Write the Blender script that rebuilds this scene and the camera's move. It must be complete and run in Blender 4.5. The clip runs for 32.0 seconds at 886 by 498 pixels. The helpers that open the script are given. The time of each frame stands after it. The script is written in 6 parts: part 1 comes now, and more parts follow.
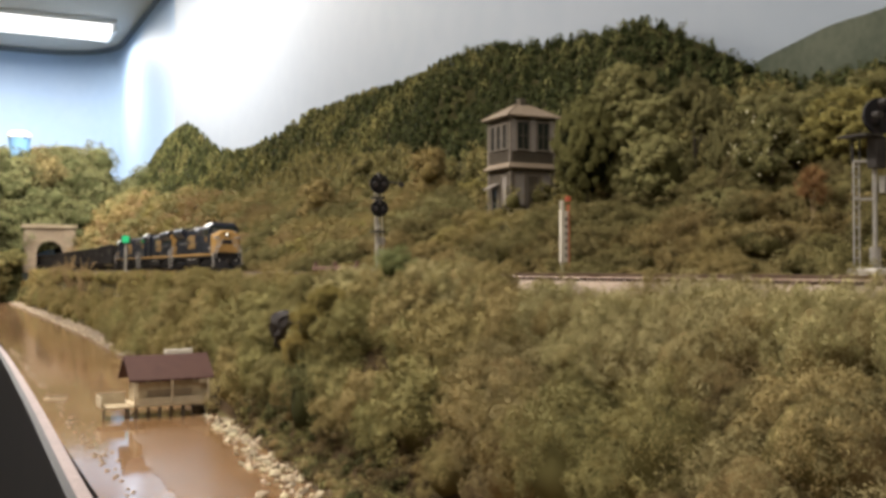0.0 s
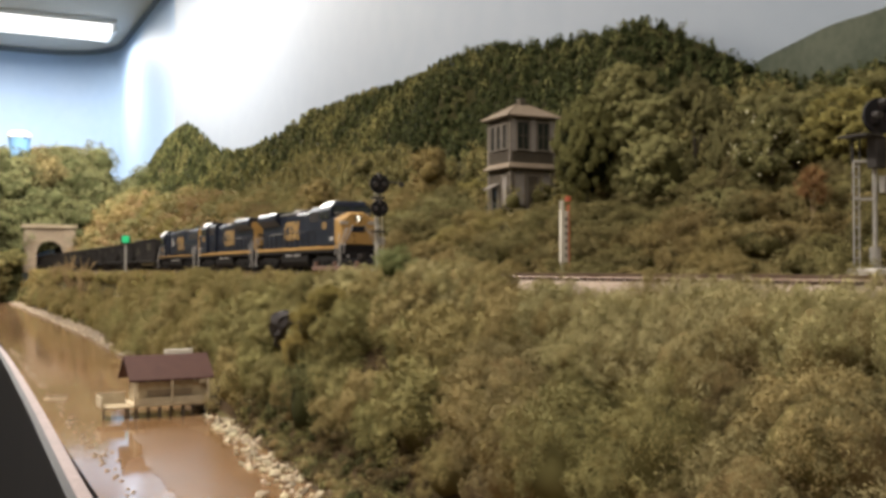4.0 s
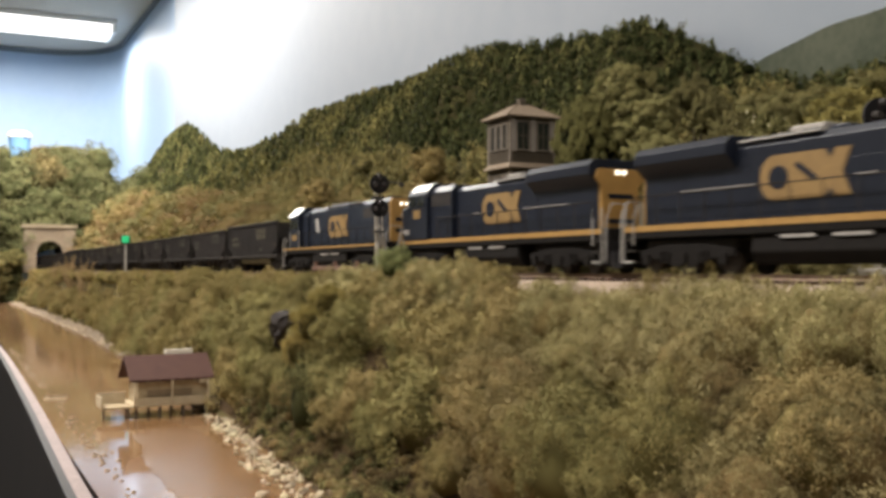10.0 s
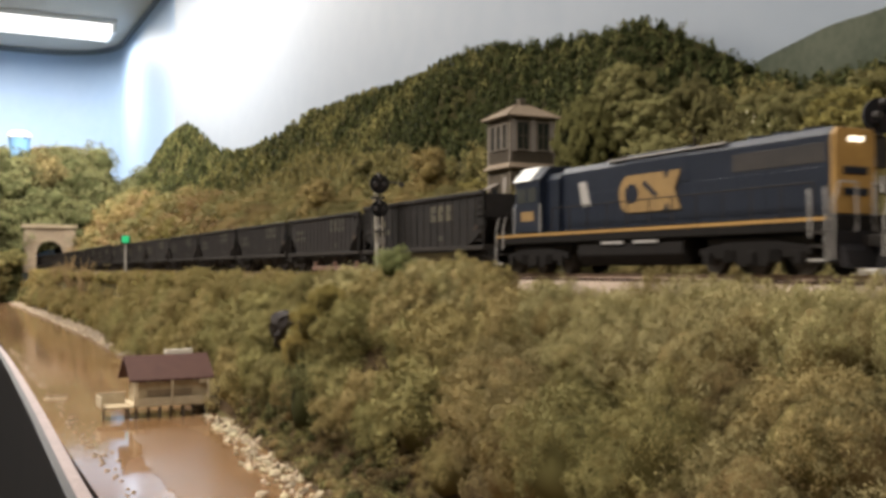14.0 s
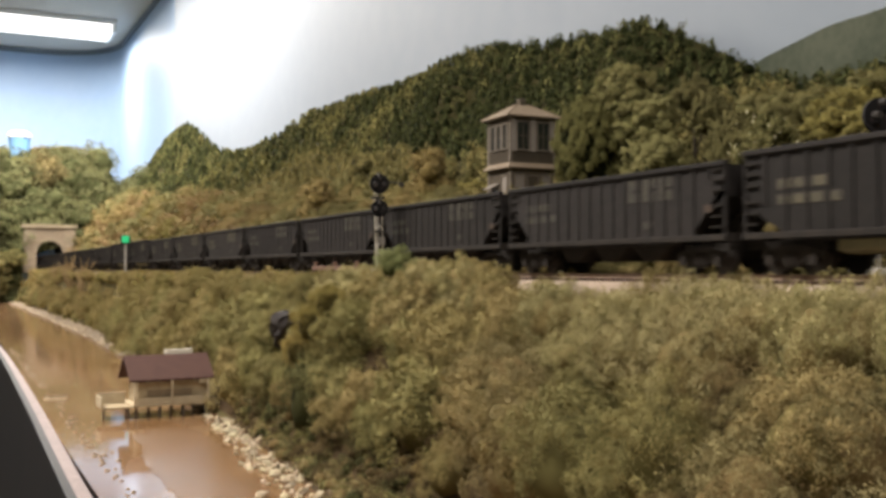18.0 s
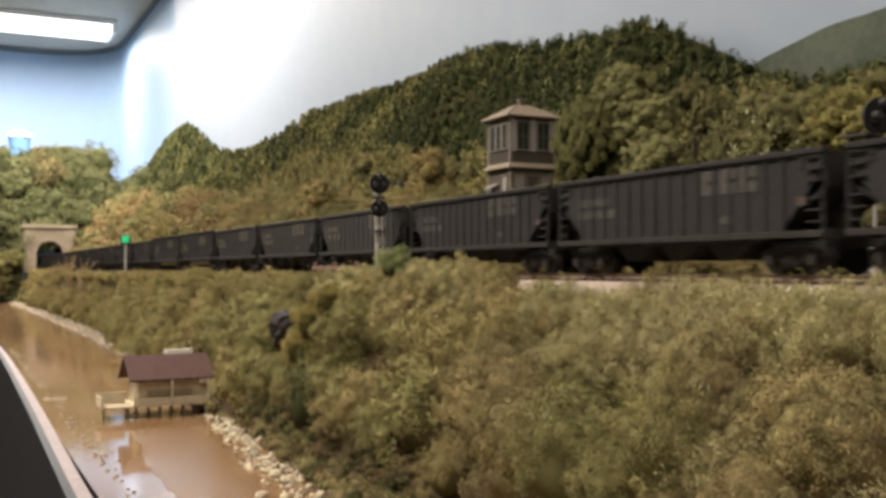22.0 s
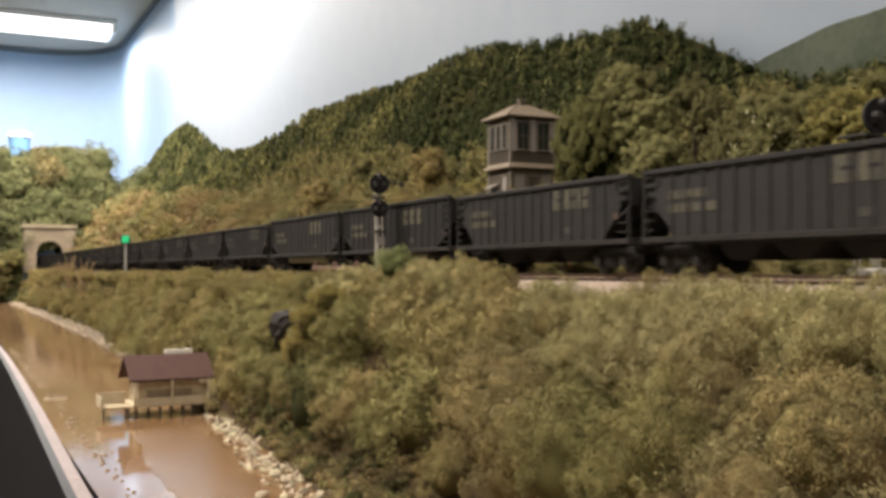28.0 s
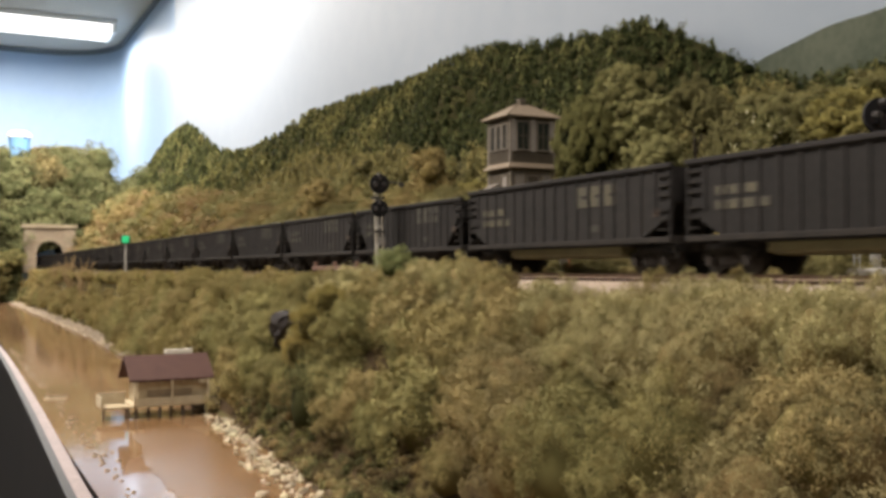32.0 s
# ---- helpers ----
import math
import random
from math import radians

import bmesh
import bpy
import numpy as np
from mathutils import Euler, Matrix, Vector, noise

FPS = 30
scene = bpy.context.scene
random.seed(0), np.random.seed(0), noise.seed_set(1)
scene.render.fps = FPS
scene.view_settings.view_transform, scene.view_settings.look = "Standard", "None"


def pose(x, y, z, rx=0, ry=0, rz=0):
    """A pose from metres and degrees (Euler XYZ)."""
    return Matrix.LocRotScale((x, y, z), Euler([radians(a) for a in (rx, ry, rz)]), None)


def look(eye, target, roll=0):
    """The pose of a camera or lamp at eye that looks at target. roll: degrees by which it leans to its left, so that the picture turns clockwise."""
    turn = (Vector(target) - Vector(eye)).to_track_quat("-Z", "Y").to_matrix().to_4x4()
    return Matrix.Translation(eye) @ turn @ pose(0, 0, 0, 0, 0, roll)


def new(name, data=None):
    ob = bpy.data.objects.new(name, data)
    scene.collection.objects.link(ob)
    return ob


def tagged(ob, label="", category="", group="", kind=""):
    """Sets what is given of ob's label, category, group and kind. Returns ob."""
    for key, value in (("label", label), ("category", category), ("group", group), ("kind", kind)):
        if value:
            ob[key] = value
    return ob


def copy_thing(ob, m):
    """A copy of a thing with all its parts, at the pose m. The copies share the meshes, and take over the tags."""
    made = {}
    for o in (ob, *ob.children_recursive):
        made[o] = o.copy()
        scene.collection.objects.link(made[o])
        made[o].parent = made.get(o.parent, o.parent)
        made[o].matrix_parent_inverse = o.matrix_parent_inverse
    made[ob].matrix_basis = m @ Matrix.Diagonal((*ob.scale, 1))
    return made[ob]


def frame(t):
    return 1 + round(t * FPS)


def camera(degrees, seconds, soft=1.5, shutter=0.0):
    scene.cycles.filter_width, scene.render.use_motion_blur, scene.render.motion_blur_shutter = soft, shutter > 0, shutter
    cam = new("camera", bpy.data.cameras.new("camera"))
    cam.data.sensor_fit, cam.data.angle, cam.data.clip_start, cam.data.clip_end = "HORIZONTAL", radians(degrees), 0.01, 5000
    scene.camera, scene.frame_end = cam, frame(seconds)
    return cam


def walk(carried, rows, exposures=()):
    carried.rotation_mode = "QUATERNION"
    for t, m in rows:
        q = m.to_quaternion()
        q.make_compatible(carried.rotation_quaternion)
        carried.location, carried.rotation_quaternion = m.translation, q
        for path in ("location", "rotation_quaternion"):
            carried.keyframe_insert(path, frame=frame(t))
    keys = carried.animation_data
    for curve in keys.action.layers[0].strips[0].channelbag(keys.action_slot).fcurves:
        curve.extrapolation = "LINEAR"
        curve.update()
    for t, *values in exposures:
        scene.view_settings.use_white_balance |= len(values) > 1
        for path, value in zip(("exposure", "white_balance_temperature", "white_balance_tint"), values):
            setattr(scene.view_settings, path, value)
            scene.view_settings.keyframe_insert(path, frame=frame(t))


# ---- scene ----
# Model railway in HO scale (1:87). Rail top is z = 0; the train runs towards +x; y grows towards the backdrop.
cam = camera(47.5, 32.0, soft=3.5, shutter=1.0)
TURN = 26.256
EYE = (0.0, -0.282, 0.002)
gaze = Vector((-math.cos(radians(TURN)), math.sin(radians(TURN)), math.tan(radians(1.157))))
EYE_POSE = look(EYE, Vector(EYE) + gaze)
walk(cam, [(0, EYE_POSE), (32, EYE_POSE)], exposures=[(0, 0.0), (14, 0.0), (19, 0.05), (32, 0.06)])

# ---- world and lamps ----
world = bpy.data.worlds.new("room_dark")
world.use_nodes = True
world.node_tree.nodes["Background"].inputs[0].default_value = (0.8, 0.9, 1.0, 1)
world.node_tree.nodes["Background"].inputs[1].default_value = 0.02
scene.world = world

CEIL, FLOOR = 1.135, -1.20
# ceiling fluorescent fixtures: centre x, centre y, length, watts, turn in degrees (0: along y)
FIXTURES = [(-4.88, -0.22, 1.25, 32, 0), (-3.08, -0.06, 1.55, 64, 90), (-0.95, -0.72, 1.25, 45, 90), (0.8, -0.60, 1.25, 18, 90)]
LAMP_COLOUR = (1.0, 0.935, 0.86)


def lamp(name, x, y, z, sx, sy, watts, turn):
    data = bpy.data.lights.new(name, "AREA")
    data.shape, data.size, data.size_y, data.energy, data.color = "RECTANGLE", sx, sy, watts, LAMP_COLOUR
    ob = new(name, data)
    ob.matrix_basis = pose(x, y, z, 0, 0, turn)
    return ob


for fx, fy, fl, fw, fa in FIXTURES:
    lamp("fluorescent_tube_light", fx, fy, CEIL - 0.062, 0.20, fl - 0.06, fw, fa)


# ---- materials ----
def material(name, colour, rough=0.6, metal=0.0, second=None, scale=80.0, bump=0.0, bump_scale=None, random_amount=0.0,
             island=False, emit=0.0, spec=0.5, coat=0.0, detail=4.0):
    m = bpy.data.materials.new(name)
    m.use_nodes = True
    nt = m.node_tree
    p = nt.nodes["Principled BSDF"]
    p.inputs["Roughness"].default_value = rough
    p.inputs["Metallic"].default_value = metal
    p.inputs["Specular IOR Level"].default_value = spec
    p.inputs["Coat Weight"].default_value = coat
    p.inputs["Coat Roughness"].default_value = 0.08
    colour = (*colour, 1)
    p.inputs["Base Color"].default_value = colour
    coord = nt.nodes.new("ShaderNodeTexCoord")
    socket = None
    if second:
        big, small = nt.nodes.new("ShaderNodeTexNoise"), nt.nodes.new("ShaderNodeTexNoise")
        big.inputs["Scale"].default_value, small.inputs["Scale"].default_value = scale, scale * 7.3
        big.inputs["Detail"].default_value = detail
        add = nt.nodes.new("ShaderNodeMath")
        add.operation = "MULTIPLY_ADD"
        add.inputs[1].default_value = 0.45
        half = nt.nodes.new("ShaderNodeMath")
        half.operation = "MULTIPLY"
        half.inputs[1].default_value = 0.55
        ramp = nt.nodes.new("ShaderNodeMapRange")
        ramp.inputs[1].default_value, ramp.inputs[2].default_value = 0.36, 0.64
        mix = nt.nodes.new("ShaderNodeMix")
        mix.data_type = "RGBA"
        mix.inputs[6].default_value, mix.inputs[7].default_value = colour, (*second, 1)
        for n in (big, small):
            nt.links.new(coord.outputs["Object"], n.inputs["Vector"])
        nt.links.new(big.outputs["Fac"], half.inputs[0])
        nt.links.new(small.outputs["Fac"], add.inputs[0])
        nt.links.new(half.outputs[0], add.inputs[2])
        nt.links.new(add.outputs[0], ramp.inputs[0])
        nt.links.new(ramp.outputs[0], mix.inputs[0])
        socket = mix.outputs[2]
    if random_amount:
        hsv = nt.nodes.new("ShaderNodeHueSaturation")
        hsv.inputs["Color"].default_value = colour
        if socket:
            nt.links.new(socket, hsv.inputs["Color"])
        if island:
            src = nt.nodes.new("ShaderNodeNewGeometry").outputs["Random Per Island"]
        else:
            src = nt.nodes.new("ShaderNodeObjectInfo").outputs["Random"]
        val = nt.nodes.new("ShaderNodeMapRange")
        val.inputs[3].default_value, val.inputs[4].default_value = 1 - random_amount, 1 + random_amount
        nt.links.new(src, val.inputs[0])
        nt.links.new(val.outputs[0], hsv.inputs["Value"])
        hue = nt.nodes.new("ShaderNodeMath")
        hue.operation = "MULTIPLY"
        hue.inputs[1].default_value = 37.17
        frac = nt.nodes.new("ShaderNodeMath")
        frac.operation = "FRACT"
        hr = nt.nodes.new("ShaderNodeMapRange")
        hr.inputs[3].default_value, hr.inputs[4].default_value = 0.5 - 0.05 * random_amount, 0.5 + 0.04 * random_amount
        nt.links.new(src, hue.inputs[0])
        nt.links.new(hue.outputs[0], frac.inputs[0])
        nt.links.new(frac.outputs[0], hr.inputs[0])
        nt.links.new(hr.outputs[0], hsv.inputs["Hue"])
        socket = hsv.outputs["Color"]
    if socket:
        nt.links.new(socket, p.inputs["Base Color"])
    if bump:
        bn, bo = nt.nodes.new("ShaderNodeTexNoise"), nt.nodes.new("ShaderNodeBump")
        bn.inputs["Scale"].default_value = bump_scale or scale * 5
        bn.inputs["Detail"].default_value = 5
        bo.inputs["Strength"].default_value, bo.inputs["Distance"].default_value = min(1.0, bump), 0.001
        nt.links.new(coord.outputs["Object"], bn.inputs["Vector"])
        nt.links.new(bn.outputs["Fac"], bo.inputs["Height"])
        nt.links.new(bo.outputs["Normal"], p.inputs["Normal"])
    if emit:
        p.inputs["Emission Color"].default_value = colour
        p.inputs["Emission Strength"].default_value = emit
    return m


M = {}
M["earth"] = material("earth_with_turf", (0.11, 0.082, 0.033), 0.95, second=(0.06, 0.05, 0.018), scale=60, bump=0.8, spec=0.1)
M["sky_wall"] = material("sky_blue_wall_paint", (0.318, 0.442, 0.628), 0.5, second=(0.342, 0.466, 0.648), scale=3, spec=0.3)
M["sky_panel"] = material("pale_grey_blue_backdrop_paint", (0.215, 0.245, 0.285), 0.6, second=(0.235, 0.262, 0.30), scale=3, spec=0.3)
M["ceiling"] = material("ceiling_paint", (0.62, 0.60, 0.55), 0.8, second=(0.58, 0.56, 0.52), scale=6, spec=0.2)
M["white_plastic"] = material("white_plastic", (0.8, 0.8, 0.78), 0.4)
M["tube"] = material("fluorescent_diffuser", (1.0, 0.97, 0.93), 0.4, emit=2.6)
M["floor"] = material("grey_carpet", (0.16, 0.15, 0.14), 0.95, second=(0.12, 0.115, 0.11), scale=30, bump=0.5)
M["room_wall"] = material("cream_wall_paint", (0.62, 0.58, 0.50), 0.7, second=(0.58, 0.55, 0.47), scale=4)
M["fascia"] = material("black_fascia_board", (0.008, 0.007, 0.007), 0.6, second=(0.012, 0.010, 0.010), scale=12, spec=0.1)
M["shore"] = material("pale_river_rim", (0.23, 0.172, 0.160), 0.7, second=(0.14, 0.100, 0.092), scale=90, bump=0.4)
M["rail"] = material("rusty_rail_steel", (0.16, 0.10, 0.065), 0.45, 0.6, second=(0.22, 0.16, 0.12), scale=300)
M["tie"] = material("brown_wood_tie", (0.10, 0.06, 0.04), 0.85, second=(0.055, 0.035, 0.025), scale=400, random_amount=0.3)
M["ballast"] = material("pinkish_ballast", (0.36, 0.28, 0.215), 0.95, second=(0.20, 0.15, 0.11), scale=420, bump=1.0, bump_scale=900, spec=0.1)
M["stone"] = material("tan_cut_stone", (0.30, 0.235, 0.16), 0.9, second=(0.21, 0.165, 0.115), scale=160, bump=0.5, random_amount=0.16)
M["black"] = material("weathered_black_paint", (0.018, 0.016, 0.015), 0.7, second=(0.035, 0.028, 0.024), scale=150, spec=0.3)


# ---- mesh helpers ----
def obj(name, bm, mat, parent=None, label=""):
    me = bpy.data.meshes.new(name)
    bm.to_mesh(me)
    bm.free()
    for m in (mat if isinstance(mat, (list, tuple)) else [mat]):
        me.materials.append(m)
    ob = new(name, me)
    if parent is not None:
        ob.parent = parent
    if label:
        ob["label"] = label
    return ob


def part(name, bm, mat, parent, label=""):
    return obj(name, bm, mat, parent, label)


def share(name, me, parent, m):
    ob = new(name, me)
    ob.parent = parent
    ob.matrix_basis = m
    return ob


def arrays(name, verts, faces, mats, index=None, smooth=False):
    """A mesh from numpy arrays: verts (n,3) and faces (m,3) or (m,4)."""
    me = bpy.data.meshes.new(name)
    k = faces.shape[1]
    me.vertices.add(len(verts))
    me.vertices.foreach_set("co", np.asarray(verts, dtype=np.float32).ravel())
    me.loops.add(faces.size)
    me.loops.foreach_set("vertex_index", np.asarray(faces, dtype=np.int32).ravel())
    me.polygons.add(len(faces))
    me.polygons.foreach_set("loop_start", np.arange(0, faces.size, k, dtype=np.int32))
    for m in mats:
        me.materials.append(m)
    if index is not None:
        me.polygons.foreach_set("material_index", np.asarray(index, dtype=np.int32))
    if smooth:
        me.polygons.foreach_set("use_smooth", np.ones(len(faces), dtype=bool))
    me.update(calc_edges=True)
    return me


def box(bm, x0, x1, y0, y1, z0, z1, bevel=0.0, m=None):
    vs = [bm.verts.new(Vector(c)) for c in ((x0, y0, z0), (x1, y0, z0), (x1, y1, z0), (x0, y1, z0), (x0, y0, z1), (x1, y0, z1), (x1, y1, z1), (x0, y1, z1))]
    if m is not None:
        for v in vs:
            v.co = m @ v.co
    fs = [bm.faces.new([vs[i] for i in q]) for q in ((3, 2, 1, 0), (4, 5, 6, 7), (0, 1, 5, 4), (1, 2, 6, 5), (2, 3, 7, 6), (3, 0, 4, 7))]
    if bevel:
        bmesh.ops.bevel(bm, geom=list({e for f in fs for e in f.edges}), offset=bevel, segments=2, affect="EDGES", profile=0.5)
    return bm


def boxes(*rows, bevel=0.0):
    bm = bmesh.new()
    for r in rows:
        box(bm, *r, bevel=bevel)
    return bm


def prism(outline, a, b, axis="y", bevel=0.0):
    """A solid from a 2D outline pushed along an axis: outline (x,z) along y, (y,z) along x, or (x,y) along z."""
    bm = bmesh.new()
    put = {"y": lambda u, v, w: (u, w, v), "x": lambda u, v, w: (w, u, v), "z": lambda u, v, w: (u, v, w)}[axis]
    lo = [bm.verts.new(put(u, v, a)) for u, v in outline]
    hi = [bm.verts.new(put(u, v, b)) for u, v in outline]
    n = len(outline)
    bm.faces.new(lo)
    bm.faces.new(hi[::-1])
    for i in range(n):
        bm.faces.new((lo[i], hi[i], hi[(i + 1) % n], lo[(i + 1) % n]))
    bmesh.ops.recalc_face_normals(bm, faces=bm.faces[:])
    if bevel:
        bmesh.ops.bevel(bm, geom=bm.edges[:], offset=bevel, segments=2, affect="EDGES", profile=0.5)
    return bm


def rod(bm, points, r, sides=6):
    """A round bar through points, added to bm."""
    pts = [Vector(p) for p in points]
    rings = []
    for i, p in enumerate(pts):
        d = (pts[min(i + 1, len(pts) - 1)] - pts[max(i - 1, 0)]).normalized()
        u = d.orthogonal().normalized()
        if abs(d.z) < 0.9:
            u = d.cross(Vector((0, 0, 1))).normalized()
        w = d.cross(u)
        rr = r[i] if isinstance(r, (list, tuple)) else r
        rings.append([bm.verts.new(p + rr * (math.cos(a) * u + math.sin(a) * w)) for a in (2 * math.pi * k / sides for k in range(sides))])
    for a, b in zip(rings, rings[1:]):
        for k in range(sides):
            bm.faces.new((a[k], a[(k + 1) % sides], b[(k + 1) % sides], b[k]))
    bm.faces.new(rings[0][::-1])
    bm.faces.new(rings[-1])
    return bm


def disc(bm, centre, r, h, axis, sides=16):
    c, a = Vector(centre), Vector(axis).normalized()
    return rod(bm, [c - a * h / 2, c + a * h / 2], r, sides)


def empty(name, m, label, category, group=""):
    ob = new(name)
    ob.empty_display_size = 0.01
    ob.matrix_basis = m
    return tagged(ob, label, category, group)


def smooth(e0, e1, v):
    t = min(1.0, max(0.0, (v - e0) / (e1 - e0)))
    return t * t * (3 - 2 * t)


def between(v, knots):
    """Smooth interpolation through (place, value) knots."""
    if v <= knots[0][0]:
        return knots[0][1]
    for (a, p), (b, q) in zip(knots, knots[1:]):
        if v <= b:
            return p + (q - p) * smooth(a, b, v)
    return knots[-1][1]


# ---- the lie of the land ----
RIVER = -0.100
SHORE, EDGE, BACK, PORTAL = -0.110, -0.228, 0.45, -3.36
RIDGE = [(-4.6, 0.15), (-4.37, 0.22), (-4.12, 0.285), (-3.98, 0.36), (-3.87, 0.410), (-3.65, 0.466), (-3.44, 0.473), (-3.25, 0.430), (-3.12, 0.380), (-2.94, 0.336), (-2.71, 0.306), (-2.44, 0.294),
         (-2.17, 0.308), (-2.06, 0.324), (-1.89, 0.332), (-1.63, 0.316), (-1.44, 0.326), (-1.32, 0.324), (-1.25, 0.318), (-1.20, 0.296), (-1.12, 0.294), (-0.98, 0.278), (-0.92, 0.271), (-0.90, 0.263),
         (-0.825, 0.228), (-0.77, 0.199), (-0.74, 0.181), (-0.69, 0.167), (-0.63, 0.169), (-0.595, 0.171), (-0.5, 0.175), (1.5, 0.18)]
RIDGE_X, RIDGE_Z = [k[0] for k in RIDGE], [k[1] for k in RIDGE]
FOOT = [(-4.4, 0.24), (-3.4, 0.19), (-2.6, 0.14), (-1.8, 0.095), (-1.1, 0.060), (-0.75, 0.052), (-0.5, 0.050), (-0.3, 0.05), (1.5, 0.05)]


def shore_y(x):
    """Foot of the brush on the river bank: it draws back towards the tunnel."""
    return between(x, [(-3.3, -0.086), (-2.5, -0.076), (-2.0, -0.069), (-1.6, -0.069), (-1.2, -0.088), (-0.9, -0.106), (-0.76, SHORE)])


def rough(x, y, f, a):
    return a * noise.noise(Vector((x * f, y * f, 3.1)))


def land(x, y):
    foot_y = shore_y(x)
    if y < foot_y:
        return RIVER - 0.006
    if y < -0.036:
        t = (y - foot_y) / (-0.036 - foot_y)
        rise = min(1.0, t / 0.72) ** 0.8
        return RIVER - 0.006 + 0.093 * rise + rough(x, y, 22, 0.010) * math.sin(math.pi * t)
    if y < 0.034:
        return -0.0105
    foot, ridge = between(x, FOOT), float(np.interp(x, RIDGE_X, RIDGE_Z))
    if y < 0.2:
        t = (y - 0.034) / 0.166
        return -0.0105 + (foot + 0.0105) * (0.35 * t + 0.65 * smooth(0, 1, t)) + rough(x, y, 14, 0.014) * smooth(0, 0.3, t)
    t = (y - 0.2) / (0.43 - 0.2)
    shape = max(0.0, 0.45 * t + 0.55 * smooth(0, 1.05, t)) ** (1 + 1.1 * smooth(-3.2, -3.8, x))
    return foot + (ridge - foot) * shape + rough(x, y, 9, 0.02) * smooth(0, 0.3, t) * smooth(1.15, 0.8, t)


def west_hill(x, y):
    """Height of the hill over the tunnel, x < PORTAL."""
    top = 0.342 + 0.030 * smooth(-0.07, 0.05, y) + rough(x, y, 5, 0.03)
    face = 0.17 + 0.83 * smooth(PORTAL + 0.0, PORTAL - 0.30, x)
    side = 1 - 0.75 * smooth(0.19, 0.27, y)
    if x > PORTAL - 0.004:
        return 0.13 if abs(y - 0.006) < 0.07 else (-0.12 if y < 0 else land(x, y))
    low = between(x, FOOT) * smooth(0.1, 0.3, y)
    return max(top * face * side, low, land(x, y) if y > 0.2 else 0)


def sheet(name, xs, ys, height, mat, skip=None):
    nx, ny = len(xs), len(ys)
    verts = np.array([(x, y, height(x, y)) for x in xs for y in ys])
    i, j = np.meshgrid(np.arange(nx - 1), np.arange(ny - 1), indexing="ij")
    a = (i * ny + j).ravel()
    faces = np.stack([a, a + ny, a + ny + 1, a + 1], axis=1)
    return new(name, arrays(name, verts, faces, [mat], smooth=True))


def strip(name, points, z0, z1, thick, mat):
    """An upright wall along points in plan, thick to its left."""
    bm = bmesh.new()
    pts = [Vector((x, y, 0)) for x, y in points]
    outer = []
    for i, p in enumerate(pts):
        d = (pts[min(i + 1, len(pts) - 1)] - pts[max(i - 1, 0)]).normalized()
        outer.append(p + thick * Vector((-d.y, d.x, 0)))
    grid = [[bm.verts.new((q.x, q.y, z)) for z in (z0, z1)] for q in pts]
    back = [[bm.verts.new((q.x, q.y, z)) for z in (z0, z1)] for q in outer]
    for i in range(len(pts) - 1):
        bm.faces.new((grid[i][0], grid[i + 1][0], grid[i + 1][1], grid[i][1]))
        bm.faces.new((back[i + 1][0], back[i][0], back[i][1], back[i + 1][1]))
        bm.faces.new((grid[i][1], grid[i + 1][1], back[i + 1][1], back[i][1]))
        bm.faces.new((grid[i + 1][0], grid[i][0], back[i][0], back[i + 1][0]))
    bm.faces.new((grid[0][0], grid[0][1], back[0][1], back[0][0]))
    bm.faces.new((grid[-1][1], grid[-1][0], back[-1][0], back[-1][1]))
    for f in bm.faces:
        f.smooth = True
    me = obj(name, bm, mat)
    me.data.set_sharp_from_angle(angle=radians(50))
    return me


# ---- room ----
NORTH, WEST, EAST, SOUTH = 0.50, -5.55, 2.6, -2.4
arc = [(WEST + 0.35 - 0.35 * math.sin(a), NORTH - 0.35 + 0.35 * math.cos(a)) for a in (math.pi / 2 * k / 12 for k in range(13))]
cove = [(EAST, NORTH)] + arc + [(WEST, SOUTH)]
tagged(strip("wall_north_west", cove[::-1], FLOOR, CEIL, 0.08, M["sky_wall"]), "light sky-blue painted room wall with a coved corner", "wall", kind="structure")
tagged(strip("wall_south", [(EAST, SOUTH), (WEST, SOUTH)], FLOOR, CEIL, 0.08, M["room_wall"]), "cream painted room wall", "wall", kind="structure")
tagged(strip("wall_east", [(EAST, NORTH), (EAST, SOUTH)], FLOOR, CEIL, 0.08, M["room_wall"]), "cream painted room wall", "wall", kind="structure")
tagged(obj("floor", boxes((WEST - 0.1, EAST + 0.1, SOUTH - 0.1, NORTH + 0.1, FLOOR - 0.05, FLOOR)), M["floor"]), "grey carpeted aisle floor", "floor", kind="structure")
tagged(obj("ceiling", boxes((WEST - 0.1, EAST + 0.1, SOUTH - 0.1, NORTH + 0.1, CEIL, CEIL + 0.05)), M["ceiling"]), "beige-grey painted ceiling", "ceiling", kind="structure")
# backdrop sheet, standing proud of the wall with a free west edge
bow = [(-3.66, 0.447), (-3.5, 0.456), (-3.2, 0.462), (-2.0, 0.462), (EAST, 0.462)]
tagged(strip("backdrop", bow, -0.3, CEIL - 0.004, 0.006, M["sky_panel"]), "pale grey-blue painted sky backdrop sheet", "backdrop", kind="structure")

